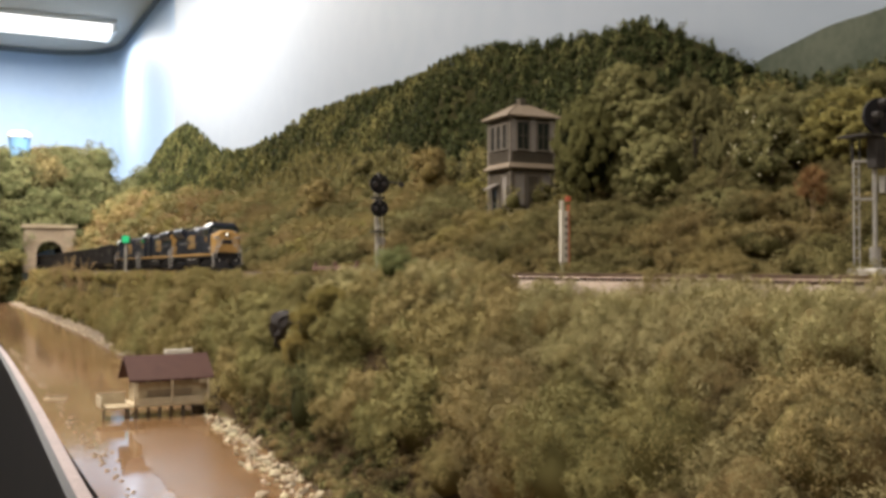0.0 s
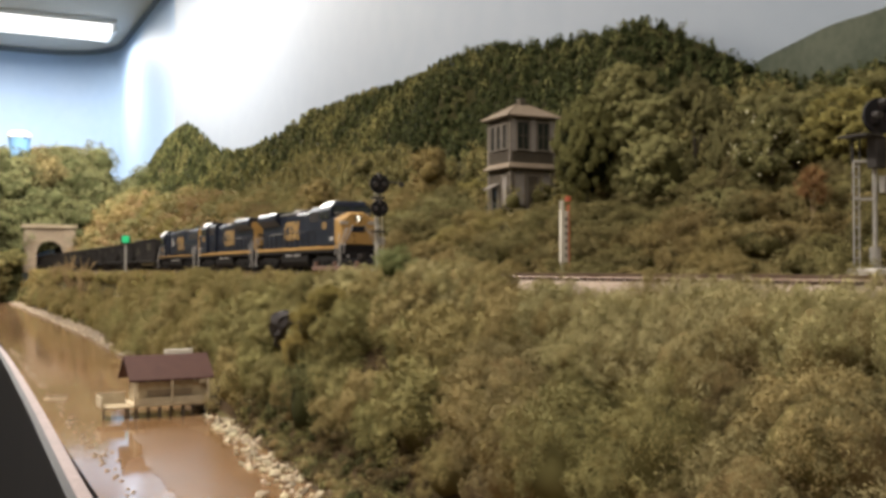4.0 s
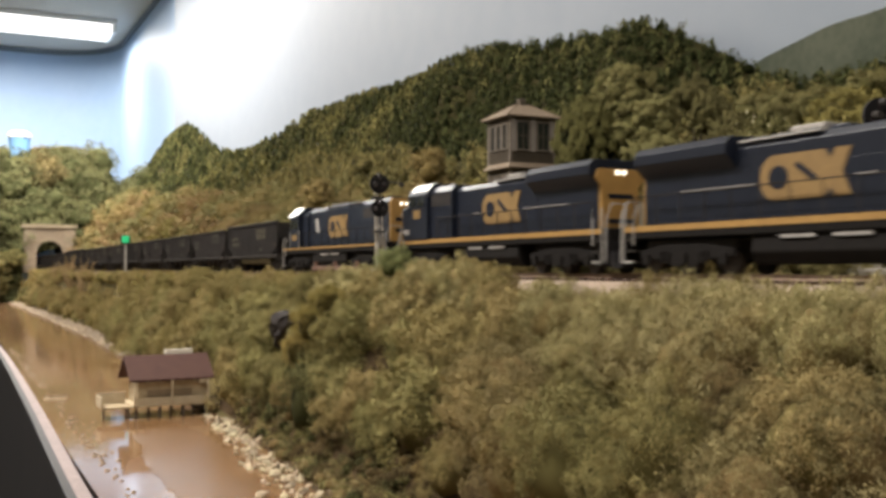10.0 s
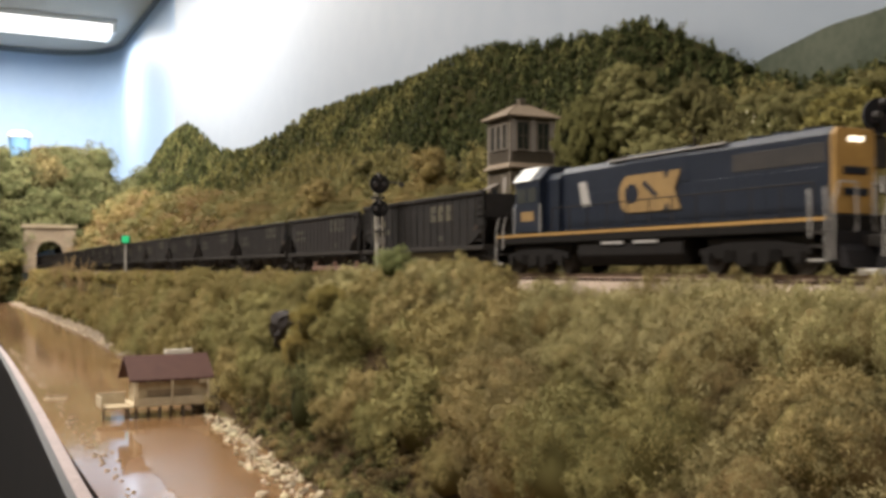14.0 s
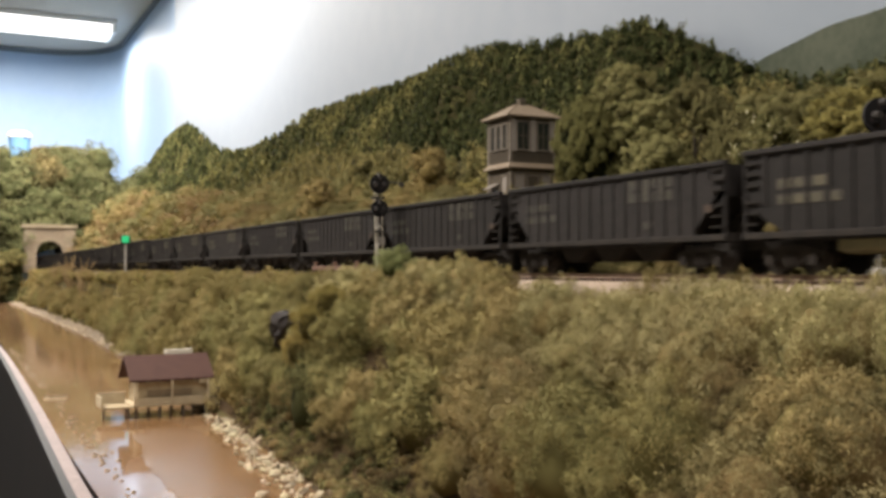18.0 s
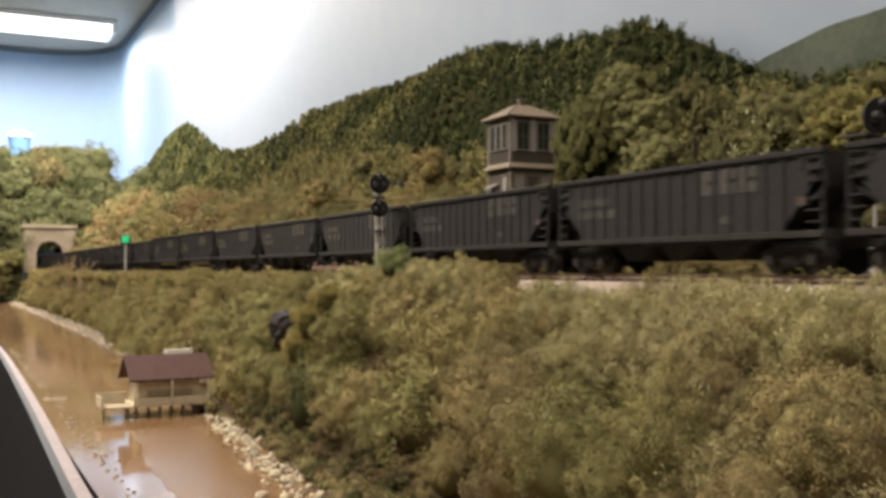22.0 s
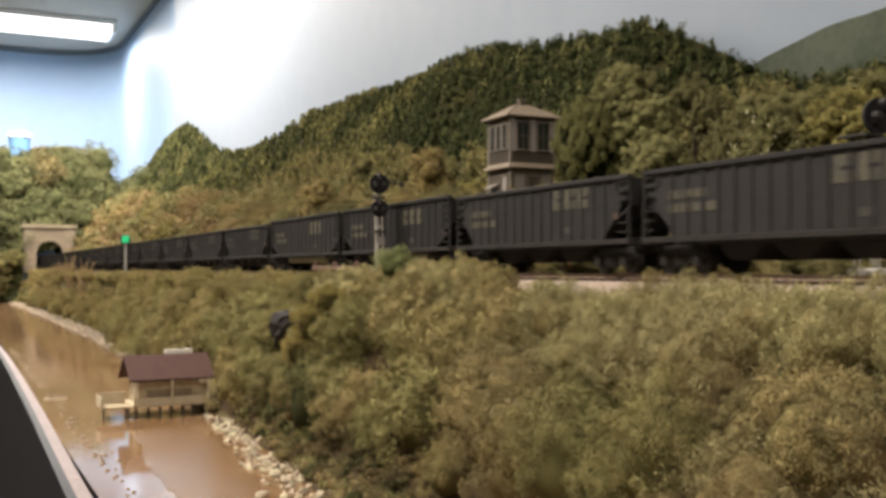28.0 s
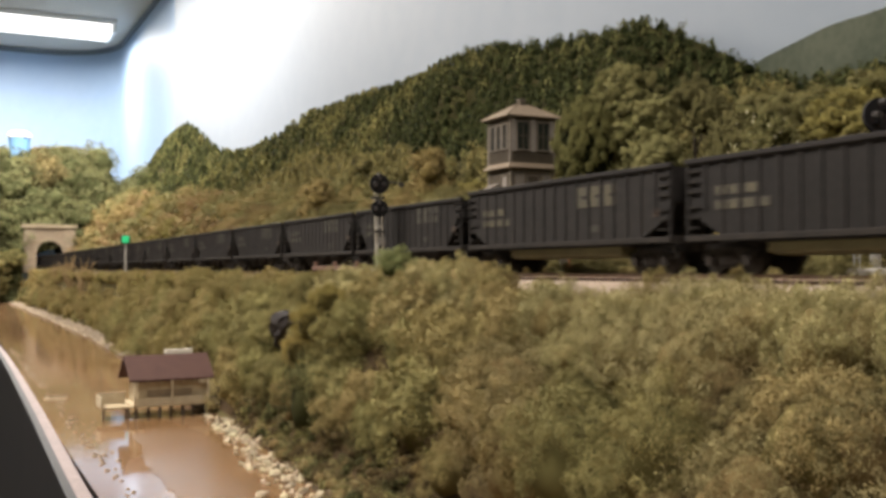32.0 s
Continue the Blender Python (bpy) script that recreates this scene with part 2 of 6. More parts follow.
# ---- layout base ----
xs = np.arange(PORTAL, 1.6, 0.0125)
ys = np.concatenate([np.arange(EDGE + 0.012, -0.13, 0.02), np.arange(-0.125, 0.21, 0.009), [0.21]])
# Ground under the woods is coloured near-black so gaps between trees read as shade.
M["forest_floor"] = material("shade_dark_floor", (0.030, 0.028, 0.011), 0.95, second=(0.045, 0.038, 0.016), scale=40, bump=0.6, spec=0.05)
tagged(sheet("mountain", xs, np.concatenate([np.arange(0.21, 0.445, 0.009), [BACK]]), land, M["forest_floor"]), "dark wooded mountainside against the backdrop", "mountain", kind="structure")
tagged(sheet("ground", xs, ys, land, M["earth"]), "brown earth river bank and hillside with dry turf", "ground", kind="structure")
hx = np.concatenate([[PORTAL], np.arange(PORTAL - 0.02, WEST + 0.02, -0.03), [WEST + 0.01]])
hy = np.concatenate([np.arange(-1.15, -0.3, 0.06), np.arange(-0.28, BACK, 0.02), [BACK]])
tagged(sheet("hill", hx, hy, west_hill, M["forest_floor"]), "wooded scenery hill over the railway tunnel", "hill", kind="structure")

# river: water over a muddy bed
M["water"] = material("brown_river_resin", (0.150, 0.080, 0.037), 0.06, second=(0.245, 0.150, 0.082), scale=7, bump=0.10, bump_scale=70, spec=0.42)
rx = np.arange(-4.2, 1.6, 0.02)
ry = np.array([EDGE + 0.008, -0.20, -0.17, -0.14, -0.108, -0.085, -0.060])
tagged(sheet("river", rx, ry, lambda x, y: RIVER, M["water"]), "shallow muddy brown river with a glossy surface", "river", kind="structure")
def bend(x):
    return 0.006 * smooth(-0.85, -1.4, x) + 0.012 * smooth(-1.4, -2.6, x)


for water in ("river", "ground"):
    for v in bpy.data.objects[water].data.vertices:
        if v.co.y < -0.19:
            v.co.y += bend(v.co.x)
rim = []
for k in range(120):
    x = -4.0 + k * 0.047
    rim.append((x, EDGE + bend(x) + 0.003 * math.sin(x * 5.0)))
tagged(strip("river_rim", [(x, y) for x, y in rim], RIVER - 0.012, RIVER + 0.0022, 0.0065, M["shore"]), "pale muddy rim along the layout edge", "river bank", kind="structure")
tagged(strip("fascia", [(x, y - 0.0045) for x, y in rim], -0.42, RIVER + 0.004, 0.004, M["fascia"]), "glossy black curved layout fascia board", "fascia", kind="structure")
tagged(obj("benchwork", boxes((PORTAL, 1.6, EDGE + 0.012, BACK, -0.40, -0.36), (WEST + 0.02, PORTAL, -1.15, BACK, -0.40, -0.36))
           , M["tie"]), "plywood benchwork under the layout", "benchwork", kind="structure")
for px in (-5.2, -3.6, -2.0, -0.4, 1.2):
    for py in (-0.12, 0.36):
        leg = obj("benchwork_leg", boxes((px - 0.02, px + 0.02, py - 0.02, py + 0.02, FLOOR, -0.40)), M["tie"])
        tagged(leg, "square wooden leg under the layout", "table leg", "benchwork legs")

# ---- track ----
roadbed = prism([(-0.040, -0.0115), (-0.027, -0.0034), (0.027, -0.0034), (0.040, -0.0115)], PORTAL - 0.3, 1.6, "x")
tagged(obj("ballast_bed", roadbed, M["ballast"]), "pale pinkish-tan gravel ballast bed", "ballast", kind="structure")
track = empty("track", pose(0, 0, 0), "weathered single railway track with rusty rails", "railway track")
track["kind"] = "structure"
for side in (-1, 1):
    y = side * 0.00825 + side * 0.0005
    part("rail", prism([(y - 0.0012, -0.0022), (y + 0.0012, -0.0022), (y + 0.0004, -0.0014), (y + 0.0004, -0.0008), (y + 0.0007, -0.0006), (y + 0.0007, 0.0),
                        (y - 0.0007, 0.0), (y - 0.0007, -0.0006), (y - 0.0004, -0.0008), (y - 0.0004, -0.0014)], PORTAL - 0.3, 1.6, "x"), M["rail"], track)
tie_me = obj("tie", boxes((-0.00135, 0.00135, -0.0150, 0.0150, -0.0040, -0.0020)), M["tie"], track)
tie_me.location.x = -0.23
for k in range(1, 290):
    share("tie", tie_me.data, track, pose(-0.23 - k * 0.0066, random.uniform(-0.0004, 0.0004), 0, 0, 0, random.uniform(-1, 1)))
rest = bmesh.new()
for k in range(290, 520):
    x = -0.23 - k * 0.0066
    box(rest, x - 0.00135, x + 0.00135, -0.015, 0.015, -0.004, -0.002)
for k in range(1, 270):
    x = -0.23 + k * 0.0066
    box(rest, x - 0.00135, x + 0.00135, -0.015, 0.015, -0.004, -0.002)
far_ties = part("ties", rest, M["tie"], track)
far_ties["kind"] = "stuff"

# hidden loop of track inside the hill
LOOP_R, LOOP_X, DROP = 0.44, PORTAL - 0.56, 0.085


def on_track(s):
    """The place and heading of a point s metres along +x; west of LOOP_X the line winds down a hidden loop."""
    if s >= LOOP_X:
        return Vector((s, 0, 0)), 0.0
    a = (LOOP_X - s) / LOOP_R
    return Vector((LOOP_X - LOOP_R * math.sin(a), -LOOP_R + LOOP_R * math.cos(a), -DROP * a / (2 * math.pi))), a


loop = bmesh.new()
old = None
for k in range(0, 150):
    p, a = on_track(LOOP_X - k * 0.028)
    n = Vector((-math.sin(a), math.cos(a), 0))
    ring = [loop.verts.new(p + n * w + Vector((0, 0, z))) for w, z in ((-0.03, -0.0005), (0.03, -0.0005), (0.03, -0.008), (-0.03, -0.008))]
    if old:
        for i in range(4):
            loop.faces.new((old[i], old[(i + 1) % 4], ring[(i + 1) % 4], ring[i]))
    old = ring
tagged(obj("hidden_track_loop", loop, M["tie"]), "hidden plywood roadbed winding down inside the hill", "roadbed", kind="structure")

# ---- tunnel portal ----
M["stone_dark"] = material("sooty_tunnel_lining", (0.03, 0.026, 0.022), 0.95, second=(0.05, 0.042, 0.034), scale=90)


def tunnel_portal():
    top = empty("tunnel_portal", pose(PORTAL + 0.012, 0.006, -0.010), "tan cut-stone tunnel portal with arched opening", "tunnel portal")
    r, spring, h, w = 0.038, 0.062, 0.140, 0.077
    bm = bmesh.new()
    n = 18
    inner = [(r, 0.0)] + [(r * math.cos(math.pi * k / n), spring + r * math.sin(math.pi * k / n)) for k in range(n + 1)] + [(-r, 0.0)]
    outer = [(w, 0.0)]
    for k in range(n + 1):
        a = math.pi * k / n
        ca, sa = math.cos(a), math.sin(a)
        t = min(w / max(abs(ca), 1e-6), (h - spring) / max(abs(sa), 1e-6))
        outer.append((t * ca, spring + t * sa))
    outer.append((-w, 0.0))
    rows = []
    for (a, b), (c, d) in zip(inner, outer):
        rows.append([bm.verts.new((x, y, z)) for x, y, z in ((0, a, b), (0, c, d), (-0.022, c, d), (-0.022, a, b))])
    for p, q in zip(rows, rows[1:]):
        for i in range(4):
            bm.faces.new((p[i], p[(i + 1) % 4], q[(i + 1) % 4], q[i]))
    part("portal_wall", bm, M["stone"], top)
    part("coping", boxes((-0.024, 0.007, -w - 0.005, w + 0.005, h, h + 0.011), bevel=0.001), M["stone"], top, "pale stone coping slab")
    for k in range(13):
        a = math.pi * (k + 0.5) / 13
        bm = bmesh.new()
        box(bm, 0.0, 0.0035, -0.0043, 0.0043, r, r + 0.014, 0.0006, pose(0, 0, spring, math.degrees(a) - 90, 0, 0))
        part("arch_stone", bm, M["stone"], top)
    for sgn in (-1, 1):
        for k in range(6):
            part("pier_stone", boxes((0.0, 0.003, sgn * 0.058 - 0.017, sgn * 0.058 + 0.017, 0.002 + k * 0.0225, 0.0225 + k * 0.0225), bevel=0.0008), M["stone"], top)
    bore = bmesh.new()
    old = None
    for x in (-0.022, -0.14, -0.26):
        ring = [bore.verts.new((x, a * 1.02, b * 1.0)) for a, b in inner]
        if old:
            for i in range(len(ring) - 1):
                bore.faces.new((old[i], old[i + 1], ring[i + 1], ring[i]))
        old = ring
    part("tunnel_lining", bore, M["stone_dark"], top)
    return top


tunnel_portal()


# ---- foliage ----
def flakes(rng, pos, out, leaf, width=0.55, lift=0.0):
    """Small bent leaf flakes at pos, loosely facing out: their vertices and triangles."""
    n = len(pos)
    nrm = out + 0.52 * rng.normal(size=(n, 3))
    nrm /= np.linalg.norm(nrm, axis=1)[:, None]
    u = rng.normal(size=(n, 3)) + lift * (np.array([0, 0, 1.0]) + 0.7 * out)
    u -= nrm * np.sum(u * nrm, axis=1)[:, None]
    u /= np.linalg.norm(u, axis=1)[:, None]
    w = np.cross(nrm, u)
    ls = (leaf * rng.uniform(0.55, 1.35, n))[:, None]
    quad = np.stack([pos - u * ls, pos - w * ls * width + nrm * ls * 0.15, pos + u * ls, pos + w * ls * width + nrm * ls * 0.15], axis=1).reshape(-1, 3)
    lf = np.arange(4 * n).reshape(-1, 4)
    return quad, np.concatenate([lf[:, [0, 1, 2]], lf[:, [0, 2, 3]]])


def leafy(seed, radii, leaves, leaf, lumps=0.25, core=0.86, up=0.25, sub=2, tufts=60, loose=0.17, width=0.55, lift=0.0):
    """Arrays of one clump: a lumpy inner core and many small leaf flakes gathered in ragged tufts round it."""
    rng = np.random.default_rng(seed)
    bm = bmesh.new()
    bmesh.ops.create_icosphere(bm, subdivisions=sub, radius=1.0)
    cv = np.array([v.co[:] for v in bm.verts])
    cf = np.array([[v.index for v in f.verts] for f in bm.faces])
    bm.free()
    cv = cv * (core * 0.86 + lumps * 0.3 * rng.normal(size=len(cv)).clip(-1, 1))[:, None]
    t = rng.normal(size=(tufts, 3))
    t[:, 2] = np.where(t[:, 2] < -up, -t[:, 2], t[:, 2])
    t /= np.linalg.norm(t, axis=1)[:, None]
    t *= (core + lumps * rng.normal(size=tufts).clip(-1.2, 1.4) * 0.55)[:, None]
    which = rng.integers(0, tufts, leaves)
    spread = loose * rng.uniform(0.6, 1.5, tufts)[which]
    pos = t[which] + spread[:, None] * rng.normal(size=(leaves, 3))
    out = pos / np.maximum(np.linalg.norm(pos, axis=1), 1e-6)[:, None]
    rad = np.array(radii)
    quad, tri = flakes(rng, pos * rad, out, leaf, width, lift)
    verts = np.concatenate([cv * rad, quad])
    faces = np.concatenate([cf, tri + len(cv)])
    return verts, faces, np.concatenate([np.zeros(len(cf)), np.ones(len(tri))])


def tufty(seed, tufts, per, leaf, size, lumps=0.3, core=0.78, up=0.6, sub=2, width=0.4, lift=0.4):
    """Arrays of one bush of unit radius: a dark inner core set about with separate rounded tufts of small leaf flakes."""
    rng = np.random.default_rng(seed)
    bm = bmesh.new()
    bmesh.ops.create_icosphere(bm, subdivisions=sub, radius=1.0)
    cv = np.array([v.co[:] for v in bm.verts])
    cf = np.array([[v.index for v in f.verts] for f in bm.faces])
    bm.free()
    cv = cv * (core * 0.88 + 0.06 * rng.normal(size=len(cv)).clip(-1, 1))[:, None]
    t = rng.normal(size=(tufts, 3))
    t[:, 2] = np.where(t[:, 2] < -up, -t[:, 2], t[:, 2])
    t /= np.linalg.norm(t, axis=1)[:, None]
    out = np.repeat(t, per, axis=0)
    t = t * (core + lumps * rng.uniform(-0.45, 0.85, tufts))[:, None]
    big = np.repeat(size * rng.uniform(0.6, 1.4, tufts), per)[:, None]
    d = rng.normal(size=(tufts * per, 3)) + 0.7 * out
    d /= np.linalg.norm(d, axis=1)[:, None]
    pos = np.repeat(t, per, axis=0) + big * d * rng.uniform(0.55, 1.12, (tufts * per, 1))
    quad, tri = flakes(rng, pos, d + 0.35 * out, leaf, width, lift)
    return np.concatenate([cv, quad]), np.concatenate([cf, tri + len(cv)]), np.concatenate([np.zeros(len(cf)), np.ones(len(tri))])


def conifer(seed, flaked=70, leaf=0.10):
    """Arrays of one small pointed tree of unit height: a dark cone hung with drooping flakes."""
    rng = np.random.default_rng(seed)
    ring = np.arange(7) * 2 * math.pi / 7
    cv = np.concatenate([np.stack([0.20 * np.cos(ring), 0.20 * np.sin(ring), np.full(7, 0.05)], 1), np.stack([0.19 * np.cos(ring), 0.19 * np.sin(ring), np.full(7, 0.45)], 1), [[0, 0, 0.95]]])
    cf = np.array([f for k in range(7) for f in ((k, (k + 1) % 7, 7 + (k + 1) % 7), (k, 7 + (k + 1) % 7, 7 + k), (7 + k, 7 + (k + 1) % 7, 14))])
    h = rng.uniform(0.08, 1.0, flaked)
    r = 0.34 * np.minimum(1, (1.06 - h) / 0.55) ** 0.75 * rng.uniform(0.75, 1.15, flaked)
    a = rng.uniform(0, 2 * math.pi, flaked)
    out = np.stack([np.cos(a), np.sin(a), np.full(flaked, 0.55)], 1)
    pos = np.stack([r * np.cos(a), r * np.sin(a), h], 1)
    quad, tri = flakes(rng, pos, out, leaf, 0.7, -0.6)
    return np.concatenate([cv, quad]), np.concatenate([cf, tri + len(cv)]), np.concatenate([np.zeros(len(cf)), np.ones(len(tri))])


def joined(name, clumps, mats):
    """One mesh out of clumps: (arrays, place, scale, turn)."""
    V, Fs, I, base = [], [], [], 0
    for (v, f, i), place, scale, turn in clumps:
        c, s = math.cos(turn), math.sin(turn)
        r = np.array([[c, -s, 0], [s, c, 0], [0, 0, 1]])
        V.append((v * np.asarray(scale)) @ r.T + np.asarray(place))
        Fs.append(f + base)
        I.append(i)
        base += len(v)
    return arrays(name, np.concatenate(V), np.concatenate(Fs), mats, np.concatenate(I))


# The filler core takes a darker colour, as shade between the leaves.
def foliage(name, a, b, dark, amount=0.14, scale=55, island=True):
    return [material(name + "_core_shade", dark, 0.95, second=tuple(c * 1.5 for c in dark), scale=300, spec=0.05),
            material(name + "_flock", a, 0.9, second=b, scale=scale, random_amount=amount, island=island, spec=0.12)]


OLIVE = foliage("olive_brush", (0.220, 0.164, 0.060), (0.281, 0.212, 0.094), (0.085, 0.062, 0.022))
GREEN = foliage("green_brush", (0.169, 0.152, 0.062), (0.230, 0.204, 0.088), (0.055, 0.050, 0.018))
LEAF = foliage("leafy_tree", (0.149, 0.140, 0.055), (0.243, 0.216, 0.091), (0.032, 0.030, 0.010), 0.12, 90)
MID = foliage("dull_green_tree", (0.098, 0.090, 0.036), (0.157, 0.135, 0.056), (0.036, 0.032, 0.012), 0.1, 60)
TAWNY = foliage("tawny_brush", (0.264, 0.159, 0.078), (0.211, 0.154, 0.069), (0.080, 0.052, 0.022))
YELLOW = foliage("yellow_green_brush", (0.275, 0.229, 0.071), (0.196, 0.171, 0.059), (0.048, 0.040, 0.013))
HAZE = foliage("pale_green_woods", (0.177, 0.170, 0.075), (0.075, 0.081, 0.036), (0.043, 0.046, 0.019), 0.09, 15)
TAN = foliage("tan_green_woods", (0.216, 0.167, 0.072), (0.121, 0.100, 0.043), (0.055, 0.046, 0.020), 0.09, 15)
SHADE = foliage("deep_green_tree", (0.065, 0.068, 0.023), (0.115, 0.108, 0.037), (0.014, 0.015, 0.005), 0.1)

LEAFY = foliage("mid_green_woods", (0.140, 0.124, 0.046), (0.270, 0.220, 0.088), (0.050, 0.044, 0.016), 0.12, 70)
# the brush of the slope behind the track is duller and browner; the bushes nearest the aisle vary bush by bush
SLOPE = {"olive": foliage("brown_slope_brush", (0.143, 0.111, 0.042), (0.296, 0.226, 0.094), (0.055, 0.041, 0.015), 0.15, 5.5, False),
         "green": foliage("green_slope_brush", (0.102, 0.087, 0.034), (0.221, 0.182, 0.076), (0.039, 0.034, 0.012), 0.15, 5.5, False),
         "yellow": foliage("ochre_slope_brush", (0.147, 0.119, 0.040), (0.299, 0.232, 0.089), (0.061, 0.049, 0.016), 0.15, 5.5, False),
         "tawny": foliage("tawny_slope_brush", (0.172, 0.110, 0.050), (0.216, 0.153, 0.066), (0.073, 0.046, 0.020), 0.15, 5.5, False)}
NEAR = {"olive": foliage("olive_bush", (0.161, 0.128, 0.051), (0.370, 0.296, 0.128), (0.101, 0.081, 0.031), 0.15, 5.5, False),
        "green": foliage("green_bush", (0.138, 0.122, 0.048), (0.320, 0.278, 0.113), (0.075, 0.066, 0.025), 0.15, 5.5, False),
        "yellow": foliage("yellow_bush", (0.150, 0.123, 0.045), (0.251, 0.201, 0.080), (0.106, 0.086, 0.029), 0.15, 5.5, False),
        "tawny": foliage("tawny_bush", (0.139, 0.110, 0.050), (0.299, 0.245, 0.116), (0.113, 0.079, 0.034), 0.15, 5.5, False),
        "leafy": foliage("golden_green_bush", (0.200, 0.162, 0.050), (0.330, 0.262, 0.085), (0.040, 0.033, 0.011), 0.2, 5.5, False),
        # This kind is lightened so that the crest of the bank looks lit.
        "lit_straw": foliage("crest_lit_bush", (0.228, 0.197, 0.090), (0.388, 0.336, 0.159), (0.122, 0.092, 0.038), 0.15, 5.5, False),
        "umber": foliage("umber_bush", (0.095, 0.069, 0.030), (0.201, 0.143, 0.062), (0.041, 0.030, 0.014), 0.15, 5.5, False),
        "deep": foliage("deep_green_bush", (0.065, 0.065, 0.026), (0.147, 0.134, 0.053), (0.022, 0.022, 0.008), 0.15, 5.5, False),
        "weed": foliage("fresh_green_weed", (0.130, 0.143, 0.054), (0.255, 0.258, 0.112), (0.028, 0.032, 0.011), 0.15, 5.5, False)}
rng = random.Random(7)
UMBER = foliage("umber_brush", (0.085, 0.062, 0.026), (0.13, 0.092, 0.040), (0.035, 0.026, 0.012))
PALETTE = [("olive", OLIVE), ("green", GREEN), ("yellow", YELLOW), ("tawny", TAWNY), ("umber", UMBER), ("deep", SHADE), ("lit_straw", OLIVE)]


def place_of(x, y):
    return west_hill(x, y) if x < PORTAL else land(x, y)


# bank bushes nearest the aisle: countable things
BUSH = {}
for v in range(7):
    V, Fc, I = tufty(10 + v, 80, 110, 0.045, 0.22, 0.34, 0.74, width=0.28, lift=0.9) if v < 5 else tufty(10 + v, 170, 100, 0.029, 0.16, 0.34, 0.78, width=0.24, lift=1.1)
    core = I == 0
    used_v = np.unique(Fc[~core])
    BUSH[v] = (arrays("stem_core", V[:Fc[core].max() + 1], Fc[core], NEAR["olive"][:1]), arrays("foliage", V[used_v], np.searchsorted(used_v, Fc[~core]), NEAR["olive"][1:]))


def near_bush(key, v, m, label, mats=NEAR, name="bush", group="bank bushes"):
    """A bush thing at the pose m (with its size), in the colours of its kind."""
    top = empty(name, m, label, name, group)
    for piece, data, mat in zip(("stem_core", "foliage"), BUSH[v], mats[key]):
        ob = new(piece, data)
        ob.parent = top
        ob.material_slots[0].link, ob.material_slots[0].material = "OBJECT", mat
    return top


LABEL = {"olive": "dense olive-brown dry brush on the river bank", "green": "dense dull green bush on the river bank",
         "yellow": "yellow-green leafy bush on the river bank", "tawny": "tawny dry bush on the river bank", "umber": "dark umber reeds and brush at the water's edge", "deep": "deep green bush low on the river bank, darkened in colour as if shaded", "lit_straw": "pale dry brush along the bank's crest, coloured lighter as if lit from above"}
LOW = {(k, v): tufty(40 + v, 16, 24, 0.11, 0.36, 0.4, 0.66, sub=1) for k, _ in PALETTE for v in range(3)}


TURF_FINE = [tufty(90 + v, 30, 30, 0.042, 0.24, 0.36, 0.74, sub=1, width=0.28, lift=0.9) for v in range(3)]
TURF = [tufty(50 + v, 15, 18, 0.095, 0.30, 0.4, 0.72, sub=1, width=0.3, lift=0.9) for v in range(3)]


# Crest brush is paled and foot brush darkened in colour, as light from above would.
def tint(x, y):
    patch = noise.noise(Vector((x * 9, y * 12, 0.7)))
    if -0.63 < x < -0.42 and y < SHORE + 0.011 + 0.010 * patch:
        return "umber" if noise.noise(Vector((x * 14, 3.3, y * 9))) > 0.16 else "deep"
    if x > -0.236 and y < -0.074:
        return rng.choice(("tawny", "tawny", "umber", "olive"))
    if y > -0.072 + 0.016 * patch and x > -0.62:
        return "lit_straw" if rng.random() < 0.7 else "olive"
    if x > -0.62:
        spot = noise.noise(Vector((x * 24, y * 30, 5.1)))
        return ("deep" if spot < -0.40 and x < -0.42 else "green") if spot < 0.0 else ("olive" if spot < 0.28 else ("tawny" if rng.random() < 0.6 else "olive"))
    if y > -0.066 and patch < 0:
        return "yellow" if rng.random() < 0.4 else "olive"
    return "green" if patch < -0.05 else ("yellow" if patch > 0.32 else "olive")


def crest_z(x, y, r):
    """Brush height on the bank, kept below the rails near the track."""
    limit = between(x, [(-0.80, 0.003), (-0.75, -0.004), (-0.59, -0.004), (-0.562, 0.006), (-0.425, 0.005), (-0.388, -0.0040), (-0.35, -0.0030), (-0.30, 0.0), (-0.25, 0.0004)]) + 0.0055 * noise.noise(Vector((x * 28, y * 40, 0))) + (0.0040 * max(0.0, noise.noise(Vector((x * 19, 7.7, 0)))) if x > -0.36 else 0)
    return min(land(x, y) + r * 0.35, limit - r * (1.18 if x > -0.42 else 0.88))


near_count = 0
x = -0.15
while near_count < 296:
    step = 0.0185
    y = shore_y(x) + (0.015 if x > -0.64 else 0.008)
    while y < -0.050 and near_count < 296:
        px, py = x + rng.uniform(-0.5, 0.5) * step, y + rng.uniform(-0.5, 0.5) * step * 0.7
        if -0.80 < px < -0.685 and py < -0.097:
            y += step * 0.92
            continue
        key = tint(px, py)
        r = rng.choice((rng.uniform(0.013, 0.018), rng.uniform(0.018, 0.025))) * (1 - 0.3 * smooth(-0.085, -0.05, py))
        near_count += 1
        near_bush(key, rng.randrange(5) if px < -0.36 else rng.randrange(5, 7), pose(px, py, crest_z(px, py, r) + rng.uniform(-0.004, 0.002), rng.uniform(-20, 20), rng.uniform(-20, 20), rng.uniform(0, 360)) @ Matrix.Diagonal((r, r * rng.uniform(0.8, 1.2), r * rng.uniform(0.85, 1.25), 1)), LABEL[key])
        y += step * 0.92
    x -= step
